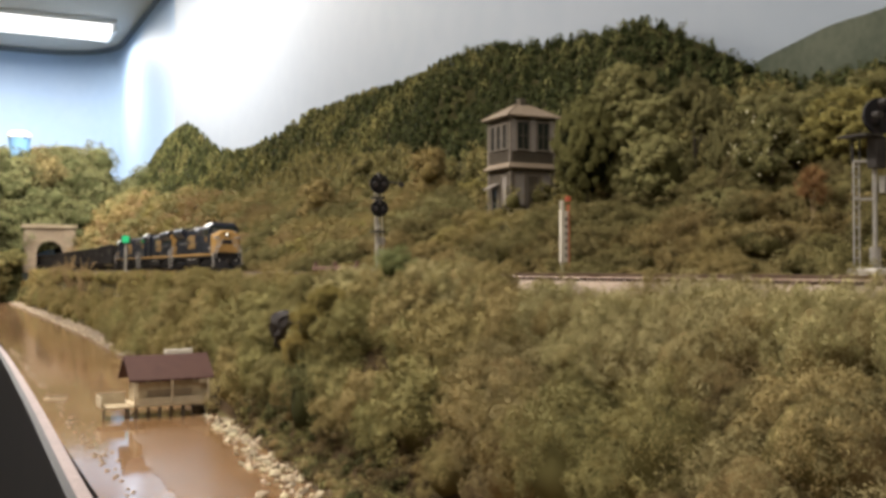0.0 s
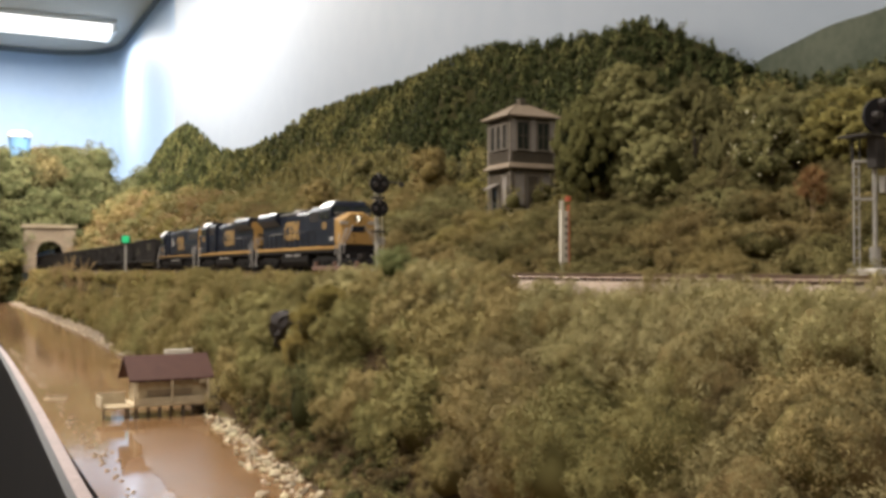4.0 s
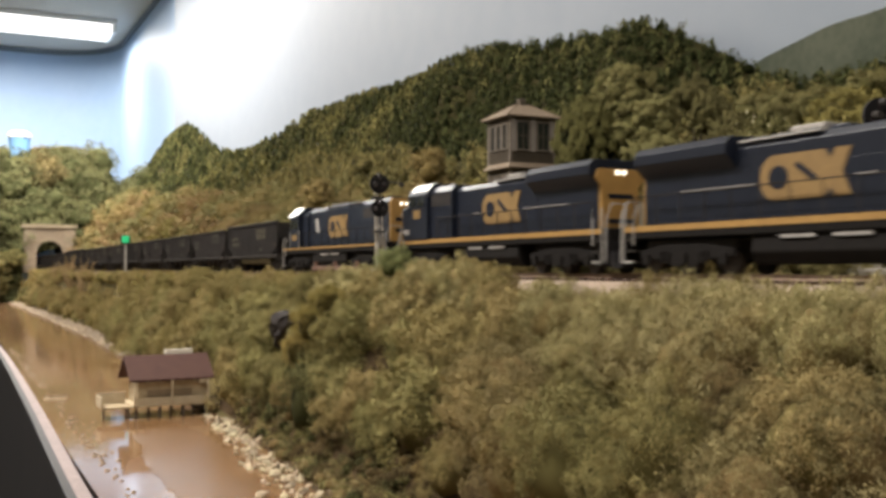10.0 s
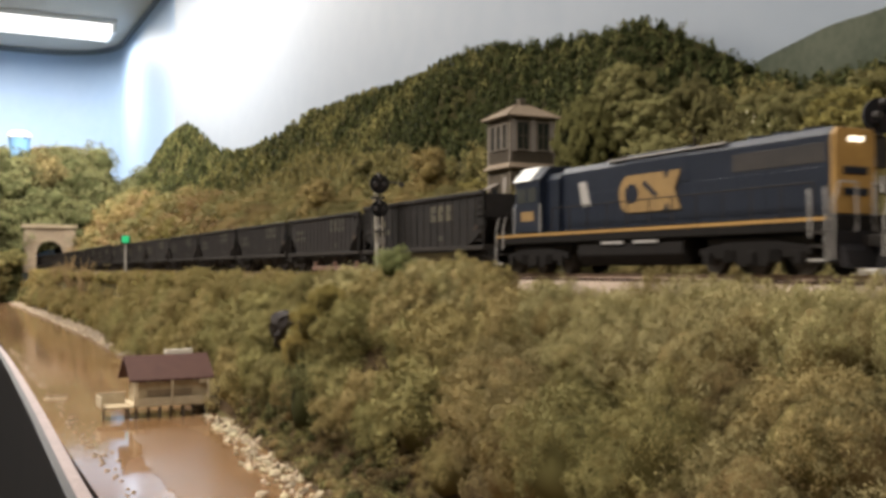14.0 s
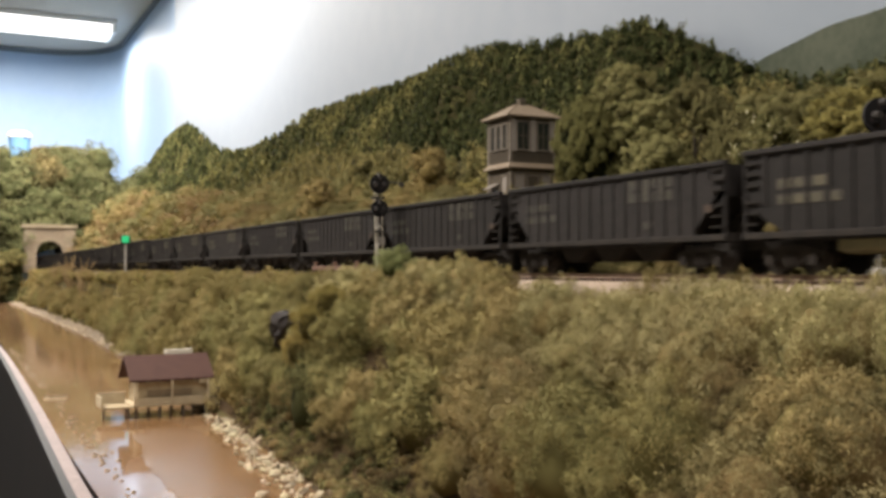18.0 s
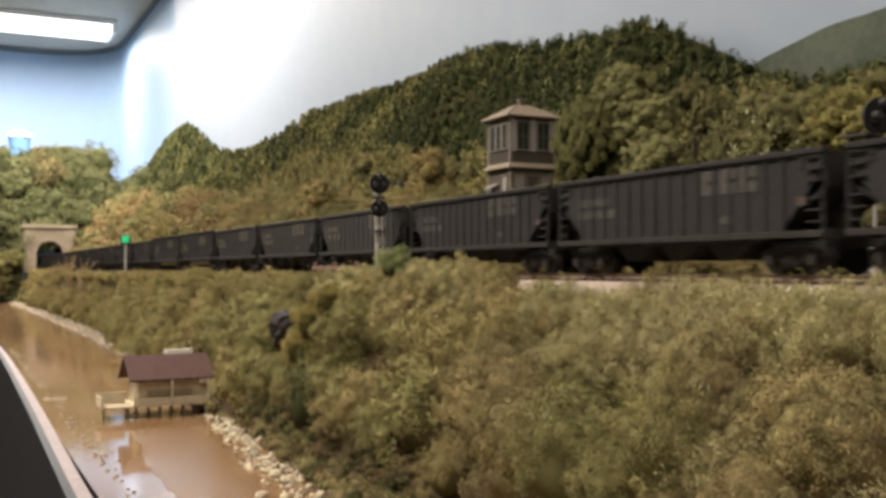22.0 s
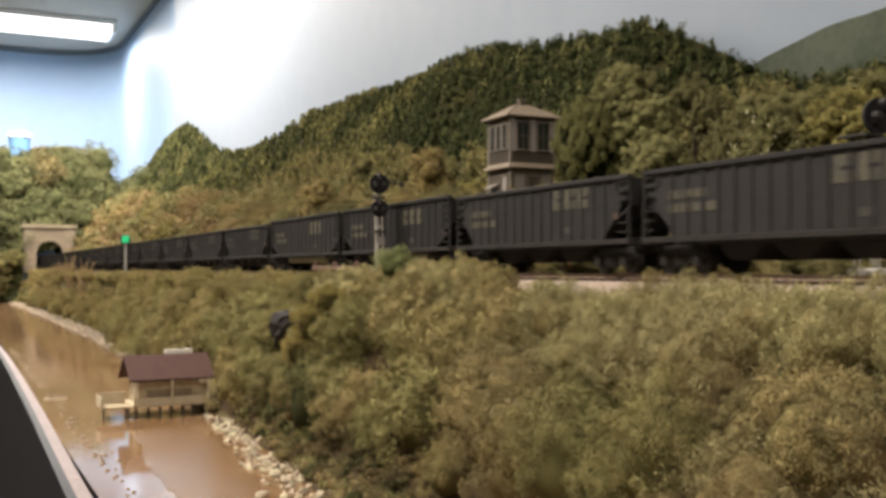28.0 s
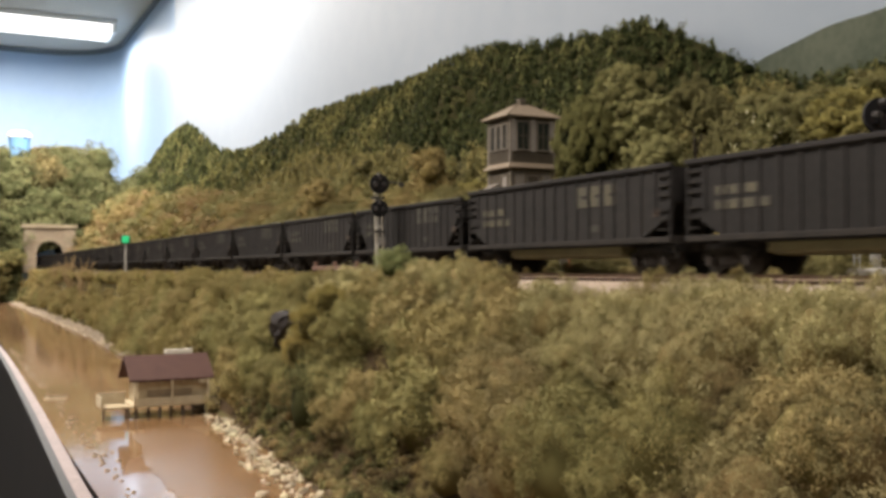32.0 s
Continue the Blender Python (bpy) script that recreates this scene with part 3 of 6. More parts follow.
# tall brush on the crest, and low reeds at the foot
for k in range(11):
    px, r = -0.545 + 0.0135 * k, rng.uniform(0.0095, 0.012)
    near_bush(rng.choice(("lit_straw", "lit_straw", "olive")), rng.randrange(5), pose(px, -0.053 + rng.uniform(-0.003, 0.003), -0.0065 + rng.uniform(-0.002, 0.001), 0, 0, k * 77) @ Matrix.Diagonal((r, r, r * 1.1, 1)), "tall olive brush on the crest of the bank")
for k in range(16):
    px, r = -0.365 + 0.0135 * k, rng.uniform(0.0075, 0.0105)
    near_bush(rng.choice(("lit_straw", "lit_straw", "green")), rng.randrange(5, 7), pose(px, -0.052 + rng.uniform(-0.004, 0.003), (-0.0150 if px > -0.275 else -0.0195) + rng.uniform(-0.0015, 0.0015), 0, 0, k * 57) @ Matrix.Diagonal((r, r, r * 1.05, 1)), "olive brush on the crest of the bank")
bank_far = {k: [] for k, _ in PALETTE}
turf_near = {k: [] for k, _ in PALETTE}
for k in range(760):
    px = -0.10 - 0.95 * rng.random()
    py = rng.uniform(shore_y(px) + 0.012, -0.047)
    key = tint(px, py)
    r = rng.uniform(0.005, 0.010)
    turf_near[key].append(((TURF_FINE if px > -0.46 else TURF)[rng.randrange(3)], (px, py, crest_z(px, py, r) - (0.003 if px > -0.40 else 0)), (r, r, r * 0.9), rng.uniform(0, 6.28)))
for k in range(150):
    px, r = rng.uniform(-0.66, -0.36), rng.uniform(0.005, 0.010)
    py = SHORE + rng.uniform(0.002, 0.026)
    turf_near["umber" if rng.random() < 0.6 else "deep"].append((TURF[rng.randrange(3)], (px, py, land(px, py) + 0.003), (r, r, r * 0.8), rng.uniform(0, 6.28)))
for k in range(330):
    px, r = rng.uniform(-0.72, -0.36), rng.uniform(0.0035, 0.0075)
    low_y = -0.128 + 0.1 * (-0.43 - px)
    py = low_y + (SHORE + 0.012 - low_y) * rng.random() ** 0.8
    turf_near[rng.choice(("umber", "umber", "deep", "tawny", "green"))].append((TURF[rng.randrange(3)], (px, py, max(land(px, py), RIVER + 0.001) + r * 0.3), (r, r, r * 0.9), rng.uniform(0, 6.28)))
while x > -3.3:
    step = 0.021
    y = shore_y(x) + 0.004
    while y < -0.044:
        px, py = x + rng.uniform(-0.5, 0.5) * step, y + rng.uniform(-0.5, 0.5) * step * 0.7
        key = tint(px, py)
        r = rng.uniform(0.010, 0.0175)
        bank_far[key].append((TURF[rng.randrange(3)], (px, py, crest_z(px, py, r)), (r, r, r * 0.9), rng.uniform(0, 6.28)))
        y += step * 0.8
    x -= step
x = -0.62
while x > -3.3:
    r = rng.uniform(0.009, 0.0135)
    py = rng.uniform(-0.053, -0.042)
    bank_far[tint(x, -0.05)].append((TURF[rng.randrange(3)], (x, py, -0.0015 - r * 0.85 + 0.003 * noise.noise(Vector((x * 20, 1.5, 0)))), (r, r, r * 0.9), rng.uniform(0, 6.28)))
    x -= 0.0085 + 0.006 * smooth(-1.0, -2.5, x)
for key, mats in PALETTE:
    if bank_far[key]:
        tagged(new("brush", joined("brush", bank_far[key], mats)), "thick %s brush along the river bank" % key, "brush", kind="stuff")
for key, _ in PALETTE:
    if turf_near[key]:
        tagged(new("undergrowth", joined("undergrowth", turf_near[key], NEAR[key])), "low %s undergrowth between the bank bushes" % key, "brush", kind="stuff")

# hillside behind the track
FINE = {(k, v): tufty(60 + v, 26, 26, 0.07, 0.28, 0.35, 0.74, sub=2) for k, _ in PALETTE for v in range(3)}
hill_brush = {k: [] for k, _ in PALETTE[:4]}
x = -0.12
while x > -3.34:
    step = 0.019 if x > -1.2 else 0.028
    y = 0.042
    while y < 0.24:
        px, py = x + rng.uniform(-0.5, 0.5) * step, y + rng.uniform(-0.5, 0.5) * step
        patch = noise.noise(Vector((px * 5, py * 7, 4.7)))
        key = "green" if patch < -0.1 else ("yellow" if patch > 0.34 else ("tawny" if (px < -1.9 and rng.random() < 0.35) or (px < -0.9 and rng.random() < 0.06) else "olive"))
        r = rng.uniform(0.012, 0.021) * (1 if py > 0.07 else 0.7) * (0.4 if -0.87 < px < -0.70 and 0.15 < py < 0.23 else 1) * (1 + 0.9 * smooth(-1.2, -2.2, px))
        if px < -1.5 and rng.random() < 0.45:
            y += step
            continue
        hill_brush[key].append(((FINE if px > -1.1 else LOW)[key, rng.randrange(3)], (px, py, land(px, py) + r * 0.25), (r, r, r * 0.85) if px < -0.9 else (r * 0.7, r * 0.7, r * 0.5), rng.uniform(0, 6.28)))
        y += step
    x -= step
MOUND = {"olive": "rounded brown-olive shrub on the slope behind the track", "green": "rounded dull green shrub on the slope behind the track",
         "yellow": "rounded ochre-green shrub on the slope behind the track", "tawny": "rounded tawny shrub on the slope behind the track"}
# Slope colours with raised dark tones: light put into the western shrubs.
WEST = {"olive": foliage("lit_dry_olive_shrub", (0.174, 0.136, 0.054), (0.268, 0.210, 0.086), (0.077, 0.056, 0.023), 0.15, 5.5, False),
        "green": foliage("lit_dull_green_shrub", (0.128, 0.114, 0.046), (0.201, 0.172, 0.071), (0.054, 0.047, 0.018), 0.15, 5.5, False),
        "yellow": foliage("lit_ochre_shrub", (0.172, 0.143, 0.051), (0.254, 0.204, 0.073), (0.077, 0.061, 0.022), 0.15, 5.5, False),
        "tawny": foliage("lit_dry_tawny_shrub", (0.199, 0.136, 0.062), (0.255, 0.181, 0.083), (0.080, 0.052, 0.024), 0.15, 5.5, False)}
mounds = 0
x = -0.13
while mounds < 290 and x > -1.7:
    step = 0.029 if x > -0.9 else 0.040
    y = 0.050
    while y < 0.23 and mounds < 290:
        px, py = x + rng.uniform(-0.5, 0.5) * step, y + rng.uniform(-0.5, 0.5) * step
        y += step
        if (-0.87 < px < -0.70 and 0.150 < py < 0.23) or (-0.40 < px < -0.32 and 0.080 < py < 0.118):
            continue
        patch = noise.noise(Vector((px * 7, py * 9, 4.7)))
        key = "green" if patch < -0.12 else ("yellow" if patch > 0.30 else ("tawny" if rng.random() < (0.05 if px > -0.9 else 0.16) else "olive"))
        r = step * rng.uniform(0.50, 0.80) * (0.72 if py < 0.066 else 1)
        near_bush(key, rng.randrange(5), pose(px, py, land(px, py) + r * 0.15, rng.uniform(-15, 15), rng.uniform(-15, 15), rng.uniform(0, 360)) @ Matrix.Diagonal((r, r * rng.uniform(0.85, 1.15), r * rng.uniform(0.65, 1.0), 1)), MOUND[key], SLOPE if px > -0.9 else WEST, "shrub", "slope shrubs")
        mounds += 1
    x -= step
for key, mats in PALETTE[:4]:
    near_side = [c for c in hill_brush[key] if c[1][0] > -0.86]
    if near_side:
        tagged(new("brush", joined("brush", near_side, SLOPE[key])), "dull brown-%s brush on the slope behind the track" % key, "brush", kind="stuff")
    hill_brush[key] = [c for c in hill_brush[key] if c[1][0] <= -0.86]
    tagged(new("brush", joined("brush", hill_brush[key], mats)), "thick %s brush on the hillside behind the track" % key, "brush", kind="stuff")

# woods on the mountain
SCRUB = [tufty(75 + v, 11, 13, 0.13, 0.38, 0.35, 0.7, sub=1) for v in range(5)]
PINE = [conifer(70 + v, 44, 0.125) for v in range(5)]
PUFF = [tufty(80 + v, 18, 20, 0.085, 0.32, 0.30, 0.76, sub=1) for v in range(5)]
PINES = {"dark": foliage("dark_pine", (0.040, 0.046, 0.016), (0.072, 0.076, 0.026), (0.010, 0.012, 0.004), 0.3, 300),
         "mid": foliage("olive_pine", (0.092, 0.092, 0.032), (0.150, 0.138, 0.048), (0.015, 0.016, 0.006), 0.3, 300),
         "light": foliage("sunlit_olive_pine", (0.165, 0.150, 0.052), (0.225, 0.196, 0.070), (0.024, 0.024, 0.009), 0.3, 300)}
pines, woods_light = {k: [] for k in PINES}, []
x = 0.2
while x > -4.5:
    step = 0.0125 if x > -2 else 0.0170
    y = 0.20
    while y < 0.446:
        px, py = x + rng.uniform(-0.5, 0.5) * step, y + rng.uniform(-0.5, 0.5) * step
        edge = (0.285 if px > -1.15 else (0.30 if px > -2 else 0.25)) + 0.035 * noise.noise(Vector((px * 6, py * 9, 9.7)))
        if px > -0.76:
            edge = 0.39
        if py < edge:
            r = step * rng.uniform(0.5, 1.0) * (1.4 if px < -1.0 else 1)
            if rng.random() < (0.55 if px < -1.0 else 0.75) and not (-0.82 < px < -0.66 and py < 0.24):
                woods_light.append((SCRUB[rng.randrange(5)], (px, py, place_of(px, py) + r * 0.5), (r, r, r * rng.uniform(0.9, 1.5)), rng.uniform(0, 6.28)))
        else:
            h = step * rng.uniform(1.35, 2.1) * (1 - 0.3 * smooth(0.40, 0.44, py))
            w = h * rng.uniform(0.55, 0.85)
            # Tone drops at both ends of the ridge; westward it offsets the lamp overhead.
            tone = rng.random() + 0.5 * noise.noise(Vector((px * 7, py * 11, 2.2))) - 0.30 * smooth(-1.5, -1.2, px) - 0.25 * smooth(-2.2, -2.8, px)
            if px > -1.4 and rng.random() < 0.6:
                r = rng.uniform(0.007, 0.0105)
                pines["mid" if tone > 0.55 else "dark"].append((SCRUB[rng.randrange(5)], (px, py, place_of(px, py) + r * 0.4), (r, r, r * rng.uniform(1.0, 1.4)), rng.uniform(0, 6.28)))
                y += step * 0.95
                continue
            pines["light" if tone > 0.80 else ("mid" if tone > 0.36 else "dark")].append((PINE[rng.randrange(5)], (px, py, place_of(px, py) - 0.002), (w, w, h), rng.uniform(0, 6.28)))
        y += step * 0.95
    x -= step
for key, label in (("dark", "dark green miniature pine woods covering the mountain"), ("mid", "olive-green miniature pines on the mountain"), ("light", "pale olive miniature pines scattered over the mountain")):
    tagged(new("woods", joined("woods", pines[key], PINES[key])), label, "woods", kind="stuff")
tagged(new("woods", joined("woods", woods_light, LEAFY)), "mid-green miniature woods on the lower slope", "woods", kind="stuff")
hill_woods = []
for k in range(760):
    px, py = rng.uniform(-4.6, PORTAL + 0.01), rng.uniform(-0.33, 0.33)
    if px > PORTAL - 0.02 and abs(py) < 0.085:
        continue
    r = rng.choice((rng.uniform(0.030, 0.048), rng.uniform(0.046, 0.068)))
    hill_woods.append((PUFF[rng.randrange(5)], (px, py, west_hill(px, py) + r * 0.2), (r, r, r * 0.9), rng.uniform(0, 6.28)))
for k in range(300):
    py = rng.choice([rng.uniform(-0.34, -0.085), rng.uniform(-0.22, -0.085), rng.uniform(0.09, 0.26)])
    pz = rng.uniform(-0.10 if py < 0 else 0.0, 0.16)
    r = rng.uniform(0.018, 0.032)
    hill_woods.append((PUFF[rng.randrange(5)], (PORTAL + rng.uniform(-0.02, 0.035), py, pz), (r, r, r * 0.9), rng.uniform(0, 6.28)))
tan_woods = [c for c in hill_woods if noise.noise(Vector((c[1][0] * 5, c[1][1] * 7, c[1][2] * 4))) + 3 * (c[1][2] - 0.30) > 0.12]
green_woods = [c for c in hill_woods if noise.noise(Vector((c[1][0] * 5, c[1][1] * 7, c[1][2] * 4))) + 3 * (c[1][2] - 0.30) <= 0.12]
tagged(new("woods", joined("woods", green_woods, HAZE)), "green miniature woods on the tunnel hill", "woods", kind="stuff")
tagged(new("woods", joined("woods", tan_woods, TAN)), "tan-green miniature woods on top of the tunnel hill", "woods", kind="stuff")


# ---- ceiling fixtures ----
def ceiling_fixture(x, y, length, turn):
    top = empty("fluorescent_fixture", pose(x, y, CEIL, 0, 0, turn), "white ceiling fluorescent light fixture, switched on", "ceiling light", "ceiling lights")
    part("housing", boxes((-0.15, 0.15, -length / 2, length / 2, -0.022, -0.001), bevel=0.004), M["white_plastic"], top)
    bm = prism([(-0.13, -0.022), (0.13, -0.022), (0.105, -0.048), (0.06, -0.057), (-0.06, -0.057), (-0.105, -0.048)], -length / 2 + 0.02, length / 2 - 0.02, "y")
    part("diffuser", bm, M["tube"], top, "glowing prismatic diffuser")
    for sgn in (-1, 1):
        y0 = sgn * (length / 2 - 0.01)
        part("end_cap", boxes((-0.135, 0.135, y0 - 0.01, y0 + 0.01, -0.055, -0.022), bevel=0.003), M["white_plastic"], top)


for fx, fy, fl, fw, fa in FIXTURES:
    ceiling_fixture(fx, fy, fl, fa)
trim = [(x, y) for x, y in cove]
M["trim"] = material("grey_blue_trim", (0.14, 0.18, 0.22), 0.6, second=(0.11, 0.14, 0.18), scale=20)
tagged(strip("trim", [(x * 0.996 if x < -3 else x, y - 0.012 if y > 0 else y) for x, y in trim[::-1]], CEIL - 0.026, CEIL - 0.002, 0.010, M["trim"]), "dark grey-blue trim at the top of the sky wall", "trim", kind="structure")

# painted far hill on the backdrop
M["painted_hill"] = material("painted_far_hill", (0.055, 0.064, 0.045), 0.85, second=(0.085, 0.092, 0.066), scale=16, spec=0.1)
outline = [(-0.86, 0.10)] + [(-0.80 + 0.02 * k, 0.203 + 0.0335 * (1 - math.exp(-0.25 * k)) + 0.001 * math.sin(k * 1.3)) for k in range(24)] + [(-0.34, 0.10)]
tagged(obj("painted_hill", prism(outline, 0.4565, 0.4605, "y"), M["painted_hill"]), "hazy green hill painted on the backdrop", "backdrop", kind="structure")

# ---- signal tower ----
M["tower_wood"] = material("weathered_brown_clapboard", (0.088, 0.070, 0.050), 0.9, second=(0.058, 0.046, 0.034), scale=260, bump=0.3, spec=0.2)
M["tower_trim"] = material("grey_brown_trim", (0.165, 0.135, 0.105), 0.85, second=(0.12, 0.098, 0.078), scale=260)
M["tower_roof"] = material("tan_brown_shingle", (0.21, 0.158, 0.106), 0.9, second=(0.150, 0.110, 0.075), scale=300, bump=0.4)
M["grey_panel"] = material("grey_boarded_panel", (0.25, 0.215, 0.185), 0.85, second=(0.19, 0.165, 0.145), scale=200)
M["glass"] = material("dark_window_glass", (0.02, 0.022, 0.02), 0.12, spec=0.6)


def hip(x0, x1, y0, y1, z0, z1, inset, thick=0.0012):
    bm = bmesh.new()
    lo = [(x0, y0), (x1, y0), (x1, y1), (x0, y1)]
    hi = [(x0 + inset, y0 + inset), (x1 - inset, y0 + inset), (x1 - inset, y1 - inset), (x0 + inset, y1 - inset)]
    a = [bm.verts.new((x, y, z0)) for x, y in lo]
    b = [bm.verts.new((x, y, z0 + thick)) for x, y in lo]
    c = [bm.verts.new((x, y, z1)) for x, y in hi]
    bm.faces.new(a[::-1])
    bm.faces.new(c)
    for i in range(4):
        j = (i + 1) % 4
        bm.faces.new((a[i], a[j], b[j], b[i]))
        bm.faces.new((b[i], b[j], c[j], c[i]))
    return bm


def signal_tower():
    # origin at the south-east corner of the foot
    top = empty("signal_tower", pose(-0.832, 0.2, 0.0568), "two-storey weathered brown wooden railway signal tower", "signal tower")
    W, D = 0.044, 0.0515
    part("lower_wall", boxes((-W, 0, 0, D, -0.008, 0.048)), M["tower_wood"], top)
    part("upper_wall", boxes((-W, 0, 0, D, 0.0475, 0.097)), M["tower_wood"], top)
    for k in range(9):
        z = 0.050 + k * 0.0016
        part("clapboard", boxes((-W - 0.0004, 0.0005, -0.0005, D + 0.0004, z, z + 0.0011)), M["tower_wood"], top)
    for z0 in (0.0, 0.048):
        for cx, cy in ((0, 0), (-W, 0), (0, D)):
            part("corner_board", boxes((cx - 0.0018, cx + 0.0009, cy - 0.0009, cy + 0.0018, z0, z0 + 0.046)), M["tower_trim"], top)
    part("skirt_roof", hip(-W - 0.0050, 0.0050, -0.0050, D + 0.0050, 0.0435, 0.0495, 0.005), M["tower_roof"], top, "tan shingled skirt roof between storeys")
    part("roof", hip(-W - 0.0065, 0.0065, -0.0065, D + 0.0065, 0.0945, 0.1105, 0.026), M["tower_roof"], top, "tan shingled hipped roof")
    for cx, cy in ((0, 0), (-W, 0), (0, D), (-W, D)):
        bm = bmesh.new()
        rod(bm, [(cx + (0.0065 if cx == 0 else -0.0065), cy + (-0.0065 if cy == 0 else 0.0065), 0.0955), (cx + (-0.0195 if cx == 0 else 0.0195), cy + (0.0195 if cy == 0 else -0.0195), 0.1108)], 0.0007, 6)
        part("hip_ridge", bm, M["tower_roof"], top)
    bm = boxes((-W / 2 - 0.0045, -W / 2 + 0.0045, D / 2 - 0.0035, D / 2 + 0.0035, 0.106, 0.1165), bevel=0.0008)
    part("chimney", bm, M["tower_wood"], top)

    def window(name, face, u, z, w, h, mat, bars=True):
        """face 'e': on the east wall at y = u; 's': on the south wall at x = -u."""
        frame_w = 0.0013
        rows = [(u - w / 2 - frame_w, u - w / 2), (u + w / 2, u + w / 2 + frame_w)]

        def slab(a, b, z0, z1, d0, d1):
            return (d0, d1, a, b, z0, z1) if face == "e" else (-b, -a, -d1, -d0, z0, z1)
        win = part(name, boxes(slab(u - w / 2, u + w / 2, z, z + h, -0.0004, 0.0006)), mat, top)
        part("frame", boxes(*[slab(a, b, z - frame_w, z + h + frame_w, -0.0002, 0.0016) for a, b in rows],
                            slab(u - w / 2, u + w / 2, z + h, z + h + frame_w, -0.0002, 0.0017), slab(u - w / 2 - 0.001, u + w / 2 + 0.001, z - frame_w, z, -0.0002, 0.0022)), M["tower_trim"], win)
        if bars:
            part("sash_bar", boxes(slab(u - 0.0004, u + 0.0004, z, z + h, 0.0005, 0.0011), slab(u - w / 2, u + w / 2, z + h / 2 - 0.0004, z + h / 2 + 0.0004, 0.0005, 0.0012)), M["tower_wood"], win)
    for u in (0.0145, 0.0385):
        window("window", "e", u, 0.0625, 0.0135, 0.027, M["glass"])
    for u in (0.0035, 0.0265, 0.0490):
        part("window_post", boxes((0.0, 0.0012, u - 0.0028, u + 0.0028, 0.0605, 0.0925)), M["grey_panel"], top, "pale board between windows")
    for u in (0.010, 0.022, 0.034):
        window("window", "s", u, 0.0635, 0.0085, 0.024, M["glass"])
    for u in (0.0105, 0.0415):
        window("boarded_window", "e", u, 0.008, 0.0105, 0.029, M["grey_panel"], False)
    window("door", "e", 0.0260, 0.001, 0.0115, 0.035, M["tower_wood"], False)
    window("boarded_window", "s", 0.010, 0.008, 0.009, 0.028, M["grey_panel"], False)
    window("doorway", "s", 0.030, 0.001, 0.011, 0.024, M["glass"], False)
    part("awning", prism([(-0.0, 0.030), (-0.011, 0.0245), (-0.011, 0.0233), (0.0, 0.0285)], -0.038, -0.022, "x"), M["tower_trim"], top)
    step = boxes((-0.038, -0.022, -0.008, 0, -0.002, 0.001), bevel=0.0003)
    part("door_step", step, M["grey_panel"], top)
    return top


signal_tower().scale = (0.95, 0.95, 0.97)

# ---- lineside signals and posts ----
M["silver"] = material("aluminium_paint", (0.3510, 0.3240, 0.2903), 0.6, 0.2, second=(0.2430, 0.2228, 0.1958), scale=300)
M["white_paint"] = material("chalky_white_paint", (0.58, 0.53, 0.44), 0.7, second=(0.45, 0.40, 0.32), scale=220)
M["red"] = material("faded_red_paint", (0.45, 0.09, 0.04), 0.6)
M["green_lamp"] = material("green_signal_lens", (0.03, 0.50, 0.20), 0.3, emit=0.3)
M["concrete"] = material("pale_concrete", (0.46, 0.42, 0.37), 0.9, second=(0.38, 0.34, 0.30), scale=200, bump=0.3)
M["signal_black"] = material("matt_black_paint", (0.008, 0.007, 0.008), 0.8, second=(0.013, 0.011, 0.011), scale=200, spec=0.2)
M["lens_off"] = material("dark_signal_lens", (0.04, 0.03, 0.03), 0.15)


def ladder(bm, p, q, width_axis, w, n, r=0.0004):
    p, q, a = Vector(p), Vector(q), Vector(width_axis).normalized() * w / 2
    rod(bm, [p - a, q - a], r)
    rod(bm, [p + a, q + a], r)
    for k in range(n):
        c = p.lerp(q, (k + 0.5) / n)
        rod(bm, [c - a, c + a], r)
    return bm


def signal_head(top, centre, facing, r, name="signal_head"):
    c, f = Vector(centre), Vector(facing).normalized()
    bm = bmesh.new()
    disc(bm, c, r, 0.0018, f, 20)
    disc(bm, c - f * 0.003, r * 0.55, 0.006, f, 12)
    head = part(name, bm, M["signal_black"], top, "black round signal target")
    side = f.cross(Vector((0, 0, 1))).normalized()
    for a in (90, 210, 330):
        o = side * math.cos(radians(a)) * r * 0.48 + Vector((0, 0, 1)) * math.sin(radians(a)) * r * 0.48
        bm = bmesh.new()
        disc(bm, c + o + f * 0.0012, r * 0.2, 0.0012, f, 10)
        part("lens", bm, M["lens_off"], head)
        bm = bmesh.new()
        rod(bm, [c + o + f * 0.0012 + Vector((0, 0, r * 0.22)), c + o + f * 0.0055 + Vector((0, 0, r * 0.20))], [r * 0.24, r * 0.2], 8)
        part("hood", bm, M["black"], head)
    return head


